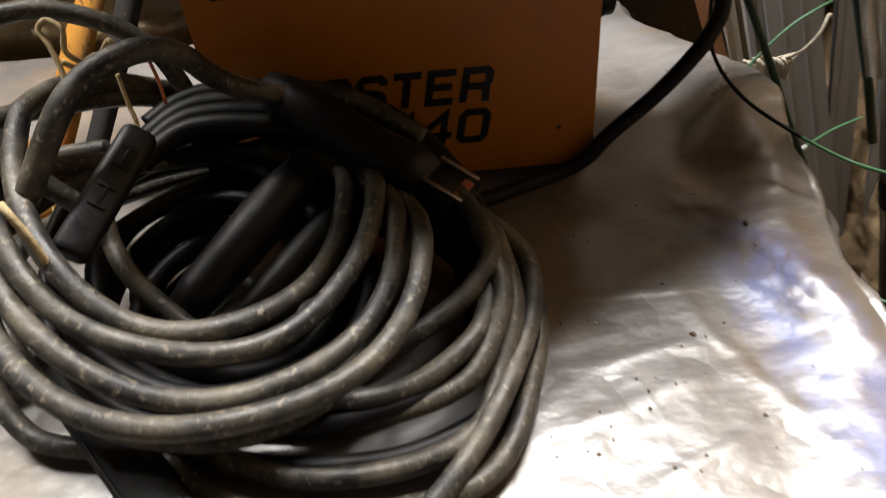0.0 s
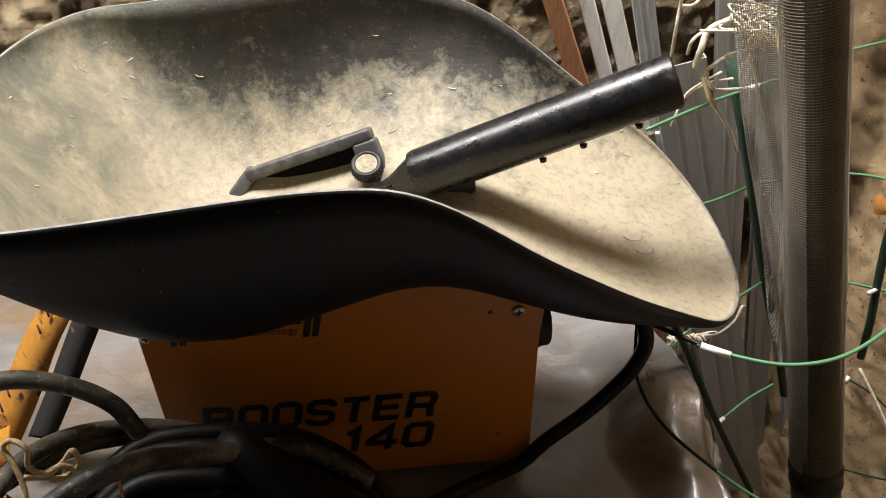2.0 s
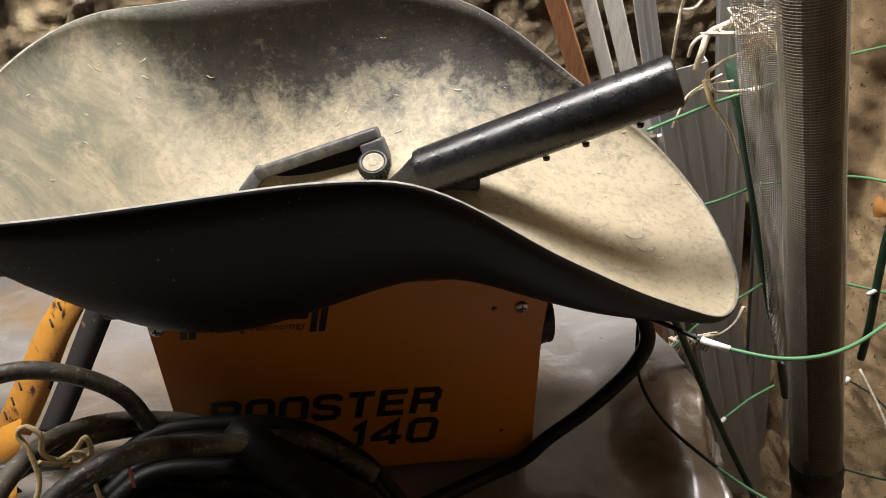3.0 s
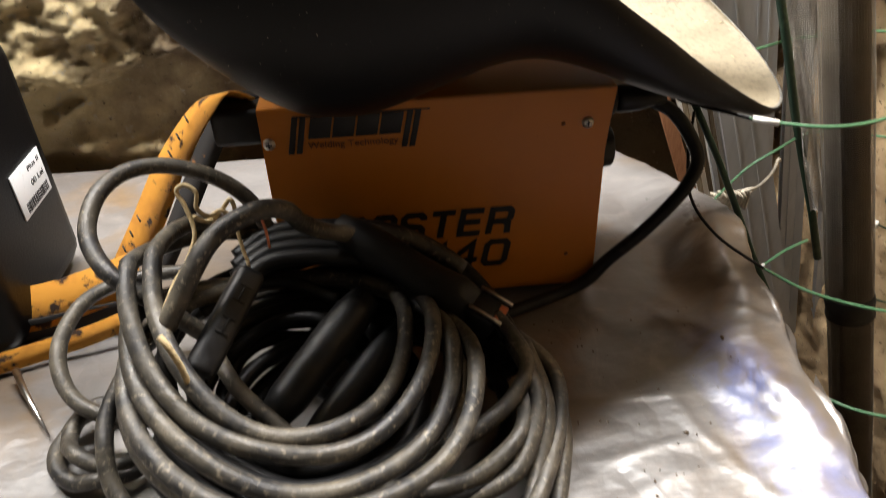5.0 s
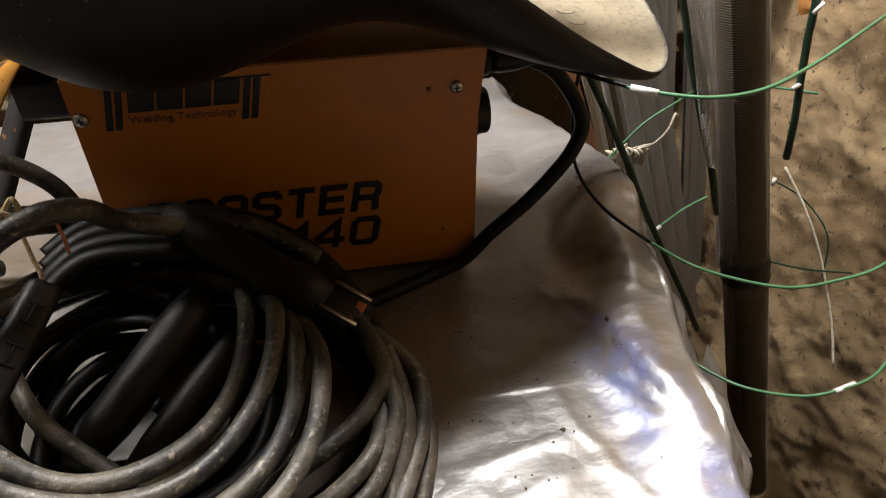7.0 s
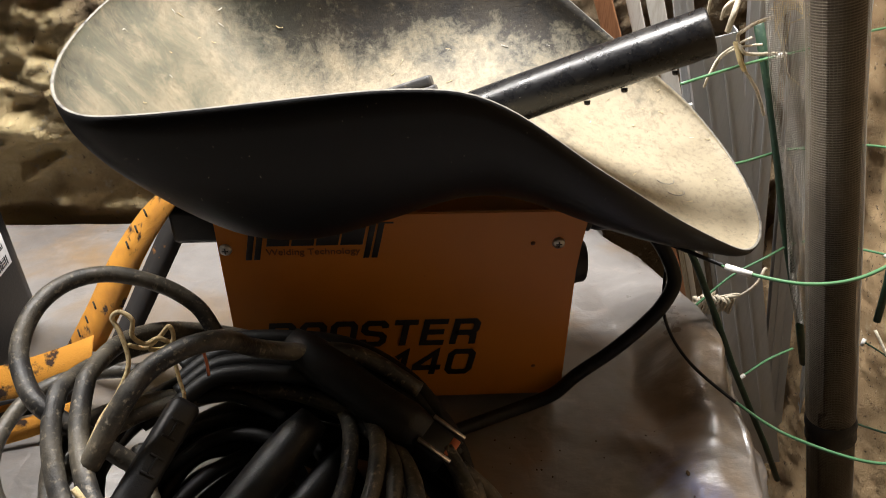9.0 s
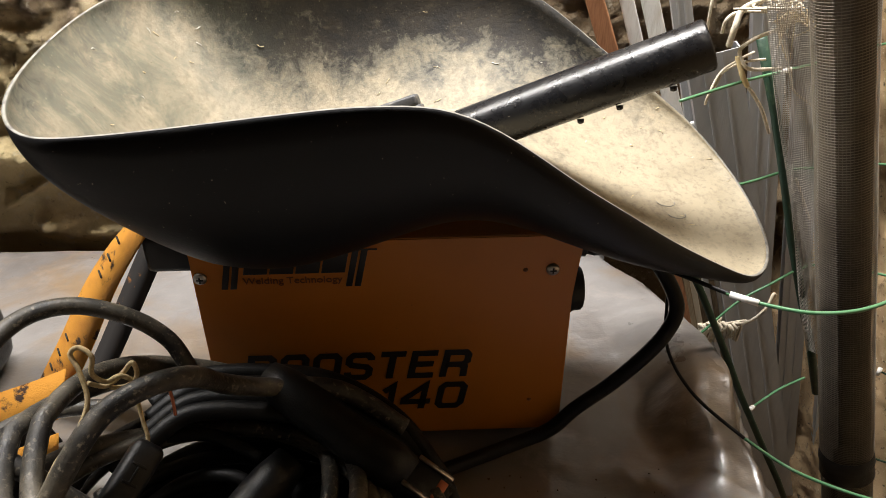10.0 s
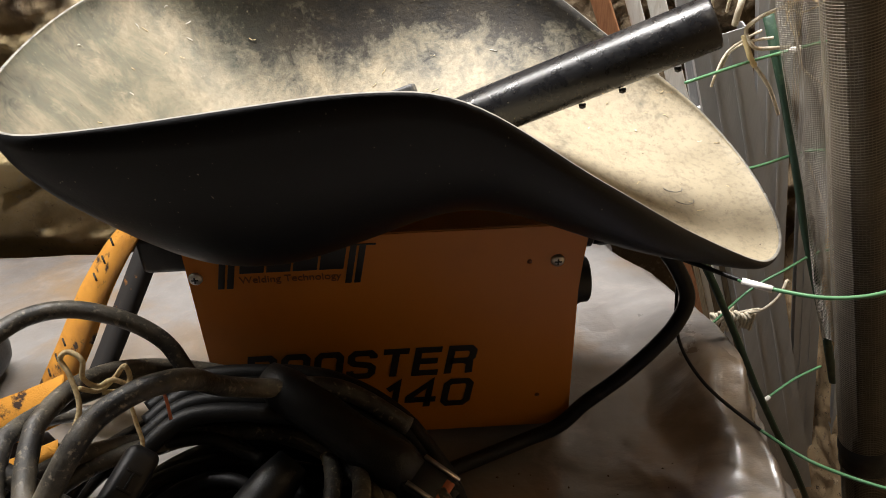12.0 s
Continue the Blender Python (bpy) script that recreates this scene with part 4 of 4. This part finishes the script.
# the dinse adapter with two moulded crosses
a0, a1 = Vector((-0.143, -0.141, 0.156)), Vector((-0.177, -0.211, 0.122))
ad = part("adapter", oriented(block((0, -0.0105, -0.011), ((a1 - a0).length, 0.0105, 0.011), 0.006, 4), a0, a1 - a0, (0.5, -0.6, 0.7)), plastic, coil, "black moulded rubber connector with raised crosses")
for d in (0.022, 0.048):
    part("cross", oriented(block((d - 0.0065, -0.0009, 0.0105), (d + 0.0065, 0.0009, 0.0120), 0.0004), a0, a1 - a0, (0.5, -0.6, 0.7)), rubber_clean, ad)
    for e in (-0.006, 0.006):
        part("cross", oriented(block((d + e - 0.0009, -0.005, 0.0105), (d + e + 0.0009, 0.005, 0.0120), 0.0004), a0, a1 - a0, (0.5, -0.6, 0.7)), rubber_clean, ad)

# the electrode holder
holder = thing("electrode_holder", "black electrode holder with bright jaw clips, lying on the cable coil", "electrode holder")
h0, h1 = Vector((-0.085, -0.055, 0.136)), Vector((0.022, -0.118, 0.086))
part("grip", sweep([h0.lerp(h1, k / 8) for k in range(9)], [0.012, 0.0165, 0.018, 0.0178, 0.017, 0.0168, 0.018, 0.0195, 0.0165], 18), plastic, holder)
part("jaw", oriented(block((0, -0.016, -0.010), (0.030, 0.016, 0.012), 0.004, 3), h1 - (h1 - h0).normalized() * 0.006, h1 - h0, (0, 0, 1)), plastic, holder)
for s in (-0.013, 0.013):
    part("clip", oriented(block((0.004, s - 0.0016, 0.0122), (0.034, s + 0.0016, 0.0146), 0.0005), h1 - (h1 - h0).normalized() * 0.006, h1 - h0, (0, 0, 1)), steel, holder, "bright steel clip")
part("spring", oriented(block((0.026, -0.009, 0.010), (0.033, 0.009, 0.0125), 0.0008), h1 - (h1 - h0).normalized() * 0.006, h1 - h0, (0, 0, 1)), copper, holder)
clamp = thing("earth_clamp", "black plastic earth clamp handle lying inside the cable coil", "clamp")
c0, c1 = Vector((-0.065, -0.10, 0.092)), Vector((-0.142, -0.190, 0.050))
part("handle", sweep([c0.lerp(c1, k / 6) for k in range(7)], [0.013, 0.017, 0.0175, 0.017, 0.0165, 0.016, 0.012], 14), plastic, clamp)
part("handle", sweep([c0.lerp(c1, k / 6) + Vector((0.028, -0.016, -0.022 + 0.002 * k)) for k in range(7)], [0.010, 0.013, 0.0135, 0.013, 0.012, 0.011, 0.008], 14), plastic, clamp)

grip = thing("plastic_grip", "flat black plastic grip lying on the sheet under the cable coil", "grip")
g0, g1 = Vector((-0.222, -0.205, 0.030)), Vector((-0.126, -0.314, 0.017))
part("body", oriented(block((0, -0.016, -0.008), ((g1 - g0).length, 0.016, 0.008), 0.005, 3), g0, g1 - g0, (0.1, -0.2, 1)), rubber_clean, grip)
part("ridge", oriented(block((0.03, -0.0145, 0.0076), ((g1 - g0).length - 0.006, -0.0120, 0.0092), 0.0006), g0, g1 - g0, (0.1, -0.2, 1)), rubber_clean, grip)
part("ridge", oriented(block((0.05, 0.0105, 0.0076), ((g1 - g0).length - 0.006, 0.0130, 0.0092), 0.0006), g0, g1 - g0, (0.1, -0.2, 1)), rubber_clean, grip)

# the twine that ties the bundle
tie = thing("twine_tie", "cream twine knotted round the cable bundle with a loose loop", "twine")


def cord(points, parent, material, r=0.0017, n=8):
    return part("strand", sweep(smooth_path(points, n), r, 7), material, parent)


cord([(-0.2, -0.185, 0.152), (-0.194, -0.175, 0.162), (-0.191, -0.163, 0.167), (-0.184, -0.15, 0.174), (-0.178, -0.135, 0.188), (-0.183, -0.124, 0.205), (-0.188, -0.119, 0.214), (-0.182, -0.118, 0.219), (-0.174, -0.121, 0.214), (-0.175, -0.125, 0.203), (-0.168, -0.125, 0.196), (-0.160, -0.122, 0.198), (-0.154, -0.119, 0.192)], tie, twine)
cord([(-0.178, -0.128, 0.198), (-0.170, -0.122, 0.190), (-0.160, -0.117, 0.196), (-0.153, -0.115, 0.203), (-0.151, -0.118, 0.194), (-0.158, -0.122, 0.189), (-0.166, -0.126, 0.192)], tie, twine)
cord([(-0.15, -0.128, 0.188), (-0.147, -0.135, 0.172), (-0.144, -0.142, 0.160), (-0.15, -0.148, 0.150)], tie, twine, 0.0014)
cord([(-0.188, -0.222, 0.168), (-0.183, -0.226, 0.162), (-0.178, -0.228, 0.144), (-0.177, -0.228, 0.122)], tie, twine, 0.0022)
cord([(-0.135, -0.115, 0.19), (-0.131, -0.121, 0.178), (-0.13, -0.125, 0.165)], tie, copper, 0.0011)
cord([(-0.255, -0.08, 0.07), (-0.252, -0.1, 0.055), (-0.247, -0.11, 0.045), (-0.252, -0.115, 0.038)], tie, twine, 0.0007)

# ---- odds and ends on the sheet ----
flap = sheet([k / 8 for k in range(9)], [k / 8 for k in range(9)], lambda u, v: Vector((0.385, -0.071, -0.079)).lerp(Vector((0.414, -0.15, -0.165)), u) + Vector((-0.055 * v * (0.25 + 0.75 * u) + 0.003 * math.sin(7 * u), -0.022 * v, -0.012 * v + 0.004 * math.sin(5 * v))))
part("corner_flap", flap, film, sheet_ob)
nail = thing("steel_spike", "slender pointed steel spike lying on the plastic sheet", "spike")
part("shaft", sweep([Vector((-0.392, -0.062, 0.012)), Vector((-0.375, -0.088, 0.009)), Vector((-0.336, -0.142, 0.0055))], [0.0032, 0.003, 0.0006], 10), steel, nail)
stick = thing("pale_stick", "thin pale straw lying under the cables", "straw")
part("stalk", sweep([Vector((-0.085, -0.318, 0.008)), Vector((-0.066, -0.35, 0.009)), Vector((-0.045, -0.375, 0.008))], 0.0017, 7), straw, stick)
random.seed(12)
bits = bmesh.new()
for k in range(90):
    if k < 80:
        x, y = random.uniform(0.08, 0.26), random.uniform(-0.36, -0.02)
    else:
        x, y = random.uniform(-0.4, 0.05), random.uniform(-0.36, -0.28)
    s = random.uniform(0.0004, 0.0011)
    if random.random() < 0.06:
        s *= 2.0
    z = film_at((x + 1.2) / (float(np.interp(y, EDGE_Y, EDGE_X)) + 1.2), y).z
    v = bmesh.ops.create_icosphere(bits, subdivisions=1, radius=s, matrix=Matrix.Translation((x, y, z + s * 0.5)) @ Matrix.Diagonal((random.uniform(0.6, 1.8), random.uniform(0.6, 1.6), 0.7, 1)))
tagged(finish("crumbs", bits, crumb_brown), "scattered brown crumbs of dirt on the plastic sheet", "crumbs", kind="stuff")
chips = thing("wood_chips", "small pale wood chips caught among the cables", "wood chips")
for x, y, z in ((-0.142, -0.285, 0.016), (-0.132, -0.292, 0.016), (-0.125, -0.288, 0.018), (-0.095, -0.262, 0.055), (-0.12, -0.305, 0.010)):
    part("chip", oriented(block((-0.006, -0.0028, -0.001), (0.006, 0.0028, 0.001), 0.0006), (x, y, z), (random.uniform(-1, 1), random.uniform(-0.6, 0.6), 0.2), (0.2, -0.3, 1)), straw, chips)


# ---- what leans in the corner ----
def leaning(name, label, category, a, b, wide, thick, material, face=(-0.3, -1, 0.2), bevel=0.0015):
    """A board from a (foot) to b (top)."""
    ob = thing(name, label, category)
    a, b = Vector(a), Vector(b)
    part("board", oriented(block((0, -wide / 2, -thick / 2), ((b - a).length, wide / 2, thick / 2), bevel), a, b - a, face), material, ob, smooth=False)
    return ob


def onward(a, b, za, zb):
    """The line through a and b, cut at heights za and zb."""
    a, b = Vector(a), Vector(b)
    d = b - a
    return a + d * ((za - a.z) / d.z), a + d * ((zb - a.z) / d.z)


a, b = onward((0.399, 0.285, -0.10), (0.221, 0.3, 0.3485), -0.5, 0.62)
leaning("wooden_stake", "raw orange-brown wooden stake leaning against the wall", "stake", a, b, 0.019, 0.016, wood)
a, b = onward((0.276, 0.298, 0.292), (0.256, 0.301, 0.348), -0.4, 0.6)
leaning("white_slat", "narrow white painted wooden slat leaning in the corner", "slat", a, b, 0.015, 0.008, pale_wood)
a, b = onward((0.328, 0.293, 0.215), (0.281, 0.300, 0.347), -0.4, 0.6)
leaning("white_slat", "narrow white painted wooden slat leaning in the corner", "slat", a, b, 0.019, 0.008, pale_wood)


random.seed(5)
for k in range(7):
    x, y = 0.352 + 0.0078 * k, 0.222 + 0.004 * (k % 3)
    a, b = onward((x, y, 0.03), (x - 0.064, y + 0.008, 0.23), -0.4, 0.20 + random.uniform(-0.02, 0.02))
    leaning("thin_lath", "thin weathered grey-brown lath leaning among the metal profiles", "lath", a, b, random.uniform(0.0045, 0.0072), 0.006, (lath_brown, pale_wood, lath_brown, alu)[k % 4], bevel=0.0007)


def profile(label, a, b, wide, deep):
    """An open metal channel with lips."""
    ob = thing("metal_profile", label, "metal profile", "profiles in the corner")
    a, b = Vector(a), Vector(b)
    n = (b - a).length
    t = 0.0014
    for name, lo, hi in (("web", (0, -wide / 2, -t), (n, wide / 2, 0)), ("flange", (0, -wide / 2, -deep), (n, -wide / 2 + t, -t)), ("flange", (0, wide / 2 - t, -deep), (n, wide / 2, -t)),
                         ("lip", (0, -wide / 2 + t, -deep), (n, -wide / 2 + 0.006, -deep + t)), ("lip", (0, wide / 2 - 0.006, -deep), (n, wide / 2 - t, -deep + t)),
                         ("rib", (0, -wide / 6 - 0.001, 0), (n, -wide / 6 + 0.001, 0.0012)), ("rib", (0, wide / 5 - 0.001, 0), (n, wide / 5 + 0.001, 0.0012))):
        part(name, oriented(block(lo, hi), a, b - a, (-0.25, -1, 0.25)), alu, ob, smooth=False)
    return ob


profile("dull grey metal channel profile standing in the corner", (0.535, 0.19, -0.34), (0.331, 0.215, 0.297), 0.052, 0.02)
profile("tall dull grey metal channel profile standing in the corner", (0.52, 0.25, -0.34), (0.325, 0.25, 0.72), 0.034, 0.018)
profile("tall dull grey metal channel profile standing in the corner", (0.575, 0.25, -0.34), (0.375, 0.265, 0.72), 0.030, 0.018)
profile("dull grey metal channel profile standing in the corner", (0.49, 0.21, -0.34), (0.283, 0.262, 0.42), 0.02, 0.014)
profile("tall dull grey metal channel profile standing in the corner", (0.61, 0.21, -0.34), (0.425, 0.26, 0.72), 0.024, 0.014)


def sweep_into(bm, path, r):
    """A thin three-sided wire added to bm."""
    rings = []
    for i, p in enumerate(path):
        d = (path[min(i + 1, len(path) - 1)] - path[max(i - 1, 0)]).normalized()
        s = d.orthogonal().normalized()
        u = d.cross(s)
        rings.append([bm.verts.new(p + (s * math.cos(t) + u * math.sin(t)) * r) for t in (0, 2.1, 4.2)])
    for a, b in zip(rings, rings[1:]):
        for k in range(3):
            bm.faces.new((a[k], a[(k + 1) % 3], b[(k + 1) % 3], b[k]))


def mesh_roll(a, b, r):
    ob = thing("mesh_roll", "upright roll of fine grey woven mesh with a dark tied band", "mesh roll")
    a, b = Vector(a), Vector(b)
    n = (b - a).length
    d = (b - a).normalized()
    side = d.orthogonal().normalized()
    other = d.cross(side)

    def at(h, t, rad):
        rad *= 1 + 0.02 * math.sin(t * 2 + h * 9) + 0.012 * math.sin(h * 31)
        return a + d * h + (side * math.cos(t) + other * math.sin(t)) * rad

    turns = [2 * math.pi * k / 28 for k in range(29)]
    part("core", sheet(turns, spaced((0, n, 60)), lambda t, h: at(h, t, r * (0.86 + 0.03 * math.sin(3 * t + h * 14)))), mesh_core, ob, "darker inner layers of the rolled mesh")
    weft = bmesh.new()
    for k in range(int((n - 0.01) / 0.0023)):
        h = 0.004 + k * 0.0023
        sweep_into(weft, [at(h + 0.0012 * math.sin(t + 1), t, r) for t in turns], 0.00042)
    tagged(part("weft_netting", weft, mesh_grey, ob), kind="stuff")
    warp = bmesh.new()
    for k in range(54):
        t = 2 * math.pi * k / 54
        sweep_into(warp, [at(n * q / 24, t, r * 0.992) for q in range(25)], 0.00014)
    tagged(part("warp_netting", warp, mesh_grey, ob), kind="stuff")
    c = a + d * ((-0.055 - a.z) / d.z)
    part("tie_band", lathe([(r + 0.0004, -0.016), (r + 0.0022, -0.014), (r + 0.0012, -0.004), (r + 0.0024, 0.004), (r + 0.0016, 0.012), (r + 0.0004, 0.015)], c, d, 28), plastic, ob, "dark band tied round the roll")
    return ob


a, b = onward((0.459, 0.008, -0.049), (0.344, 0.045, 0.40), -0.45, 0.6)
mesh_roll(a, b, 0.0232)


# a loose sheet of fine wire mesh between roll and profiles
def mesh_sheet():
    ob = thing("wire_mesh_sheet", "loose strip of pale square wire mesh standing beside the roll", "wire mesh")
    lo_l, lo_r, hi_l, hi_r = Vector((0.437, 0.085, 0.02)), Vector((0.452, 0.085, 0.02)), Vector((0.283, 0.085, 0.45)), Vector((0.326, 0.085, 0.45))
    bm = bmesh.new()
    nx, nz = 20, 240
    for i in range(nx + 1):
        s = i / nx
        path = [lo_l.lerp(lo_r, s).lerp(hi_l.lerp(hi_r, s), t / 12) + Vector((0, 0.004 * math.sin(6 * s + t), 0)) for t in range(13)]
        sweep_into(bm, path, 0.00035)
    for k in range(nz + 1):
        t = k / nz
        path = [lo_l.lerp(hi_l, t).lerp(lo_r.lerp(hi_r, t), s / 4) + Vector((0, 0.004 * math.sin(6 * s / 4 + 12 * t), 0)) for s in range(5)]
        sweep_into(bm, path, 0.00035)
    part("netting", bm, mesh_pale, ob)
    return ob


mesh_sheet()

# the plant support of green wire: rings and rods with white sleeves
cage = thing("plant_support", "green coated wire plant support with ring hoops and white sleeves", "plant support")
WIRE = 0.0014


def hoop(points, material=None, r=WIRE):
    return part("hoop", sweep(smooth_path(points, 8), r, 8), material or green, cage)


def sleeve(a, b, r=0.0024):
    return part("sleeve", rod(a, b, r, 10), white_tape, cage, "white plastic sleeve")


hoop([(0.20, -0.05, 0.228), (0.213, -0.060, 0.226), (0.246, -0.090, 0.225)], rubber_clean, 0.0016)
hoop([(0.243, -0.088, 0.225), (0.258, -0.099, 0.225), (0.293, -0.113, 0.225), (0.335, -0.108, 0.225), (0.39, -0.079, 0.225), (0.45, -0.04, 0.225), (0.515, 0.005, 0.225), (0.56, 0.05, 0.225)])
sleeve((0.245, -0.0895, 0.225), (0.2605, -0.1005, 0.225))
hoop([(0.262, 0.05, 0.17), (0.252, 0.025, 0.135), (0.249, -0.004, 0.104), (0.266, -0.035, 0.080), (0.299, -0.069, 0.063)], rubber_clean, 0.0015)
hoop([(0.299, -0.069, 0.063), (0.335, -0.098, 0.052), (0.395, -0.124, 0.045), (0.45, -0.122, 0.042), (0.5, -0.112, 0.045), (0.57, -0.07, 0.05)])
hoop([(0.335, -0.105, -0.048), (0.367, -0.148, -0.046), (0.410, -0.172, -0.042), (0.445, -0.177, -0.035), (0.49, -0.165, -0.035), (0.55, -0.12, -0.035)])
sleeve((0.440, -0.1775, -0.036), (0.461, -0.1735, -0.035))
hoop([(0.249, 0.069, 0.304), (0.327, 0.118, 0.304), (0.411, 0.162, 0.304), (0.46, 0.195, 0.304), (0.512, 0.22, 0.304), (0.566, 0.24, 0.304)])
sleeve((0.360, 0.136, 0.304), (0.374, 0.143, 0.304))
hoop([(0.25, 0.10, 0.2), (0.29, 0.11, 0.2), (0.345, 0.123, 0.2), (0.403, 0.150, 0.2), (0.428, 0.153, 0.2), (0.47, 0.160, 0.2), (0.508, 0.156, 0.2), (0.537, 0.138, 0.2), (0.56, 0.11, 0.2)])
hoop([(0.325, 0.11, 0.022), (0.334, 0.112, 0.03), (0.369, 0.122, 0.06), (0.403, 0.129, 0.077), (0.449, 0.143, 0.09), (0.49, 0.135, 0.09), (0.522, 0.12, 0.09), (0.553, 0.102, 0.09)])
hoop([(0.384, 0.069, -0.042), (0.425, 0.094, -0.04), (0.463, 0.112, -0.04)])
sleeve((0.381, 0.067, -0.043), (0.389, 0.072, -0.042))
hoop([(0.51, 0.07, 0.006), (0.54, 0.05, -0.01), (0.56, 0.02, -0.04), (0.555, 0.0, -0.08)], dark_green, 0.001)
hoop([(0.478, 0.0, -0.045), (0.52, -0.01, -0.055), (0.57, -0.02, -0.06)], dark_green, 0.0011)
for p, q in (((0.507, 0.066, 0.003), (0.509, 0.068, 0.011)), ((0.501, 0.078, 0.113), (0.511, 0.080, 0.117)), ((0.498, 0.08, 0.19), (0.506, 0.08, 0.2))):
    sleeve(p, q, 0.0021)


def stake(a, b, r):
    part("rod", sweep([Vector(a).lerp(Vector(b), k / 6) + Vector((0.0015 * math.sin(k * 1.7), 0, 0)) for k in range(7)], r, 10), dark_green, cage, "dark green rod")


stake((0.467, 0.06, -0.21), (0.272, 0.075, 0.17), 0.0036)
stake((0.520, 0.075, 0.03), (0.492, 0.095, 0.30), 0.0038)
stake((0.504, 0.14, -0.09), (0.34, 0.14, 0.334), 0.0048)

# twine knots on the support
knots = thing("twine_knots", "pale frayed twine knotted on wires and profiles in the corner", "twine")
random.seed(31)


def tangle(c, size, n, turns, material, r):
    c = Vector(c)
    pts = [c + Vector((random.gauss(0, 1) * size[0], random.gauss(0, 1) * size[1], random.gauss(0, 1) * size[2])) for _ in range(n)]
    cord(pts, knots, material, r, turns)


# a skein of short loops hanging on the wire
for k in range(11):
    x, sway = 0.339 + 0.0042 * k, random.uniform(-0.003, 0.003)
    low, high = random.uniform(0.0, 0.006), random.uniform(0.024, 0.031)
    cord([(x, 0.132, high - 0.006), (x - 0.002, 0.129, high), (x + 0.0015, 0.126, high - 0.004), (x + sway, 0.127, 0.014), (x + sway + 0.001, 0.131, low), (x + sway + 0.0034, 0.133, low + 0.002), (x + 0.003, 0.135, 0.015), (x + 0.0025, 0.134, high - 0.003)], knots, pale_twine, random.uniform(0.0013, 0.0019), 5)
tangle((0.366, 0.132, 0.022), (0.009, 0.003, 0.004), 10, 6, pale_twine, 0.0011)
cord([(0.372, 0.135, 0.022), (0.385, 0.12, 0.035), (0.397, 0.115, 0.055), (0.404, 0.12, 0.07), (0.41, 0.125, 0.066)], knots, pale_twine, 0.0016)
tangle((0.336, 0.108, 0.372), (0.016, 0.006, 0.007), 30, 6, pale_twine, 0.0009)
tangle((0.344, 0.106, 0.362), (0.010, 0.005, 0.011), 22, 6, straw, 0.0007)
cord([(0.301, 0.117, 0.334), (0.301, 0.113, 0.349), (0.306, 0.117, 0.363), (0.316, 0.113, 0.371), (0.328, 0.117, 0.374)], knots, pale_twine, 0.0028)
cord([(0.294, 0.12, 0.344), (0.294, 0.116, 0.356), (0.305, 0.12, 0.361), (0.327, 0.116, 0.362)], knots, pale_twine, 0.0014)
cord([(0.355, 0.114, 0.358), (0.342, 0.11, 0.351), (0.326, 0.114, 0.343), (0.315, 0.11, 0.339), (0.31, 0.114, 0.33), (0.316, 0.11, 0.318), (0.328, 0.114, 0.314), (0.348, 0.11, 0.316)], knots, pale_twine, 0.0017)
cord([(0.325, 0.118, 0.328), (0.31, 0.114, 0.322), (0.299, 0.118, 0.31), (0.291, 0.114, 0.293), (0.291, 0.118, 0.282)], knots, pale_twine, 0.0012)
cord([(0.337, 0.12, 0.321), (0.317, 0.116, 0.32), (0.303, 0.12, 0.311), (0.296, 0.116, 0.298)], knots, pale_twine, 0.0012)
cord([(0.309, 0.114, 0.326), (0.316, 0.11, 0.309), (0.323, 0.114, 0.3)], knots, straw, 0.0024)
cord([(0.323, 0.114, 0.3), (0.338, 0.11, 0.281), (0.353, 0.114, 0.255)], knots, pale_twine, 0.0016)
cord([(0.286, 0.132, 0.338), (0.284, 0.128, 0.362), (0.286, 0.132, 0.379), (0.286, 0.128, 0.394)], knots, pale_twine, 0.0014)
cord([(0.286, 0.132, 0.379), (0.296, 0.128, 0.381), (0.306, 0.132, 0.393)], knots, pale_twine, 0.0013)
cord([(0.325, 0.107, 0.377), (0.334, 0.103, 0.359), (0.345, 0.107, 0.336), (0.353, 0.103, 0.313), (0.362, 0.107, 0.297), (0.379, 0.103, 0.285)], knots, pale_twine, 0.001)
cord([(0.40, 0.13, 0.20), (0.412, 0.132, 0.18), (0.425, 0.13, 0.155)], knots, pale_twine, 0.0012)
cord([(0.392, 0.13, 0.215), (0.396, 0.13, 0.2), (0.4, 0.13, 0.185)], knots, white_tape, 0.0011)
twig = thing("dry_twig", "thin pale dry twig leaning against the earth wall", "twig")
part("stem", sweep(smooth_path([(0.51, 0.06, 0.03), (0.53, 0.03, -0.01), (0.545, 0.0, -0.055), (0.552, -0.04, -0.11), (0.55, -0.07, -0.15)], 5), [0.0016] * 10 + [0.0014] * 11, 7), pale_twine, twig)
lf = thing("dry_leaf", "single dry orange-brown leaf caught on the earth wall", "leaf")
leaf_bm = sheet([k / 8 for k in range(9)], [k / 4 - 0.5 for k in range(5)], lambda u, v: Vector((0.532 - 0.006 * math.sin(u * 3) + 0.004 * abs(v), 0.128 + 0.024 * u, 0.172 + v * 0.022 * math.sin(math.pi * min(u * 0.95 + 0.05, 1)) + 0.004 * u)))
part("blade", leaf_bm, leaf_dry, lf)
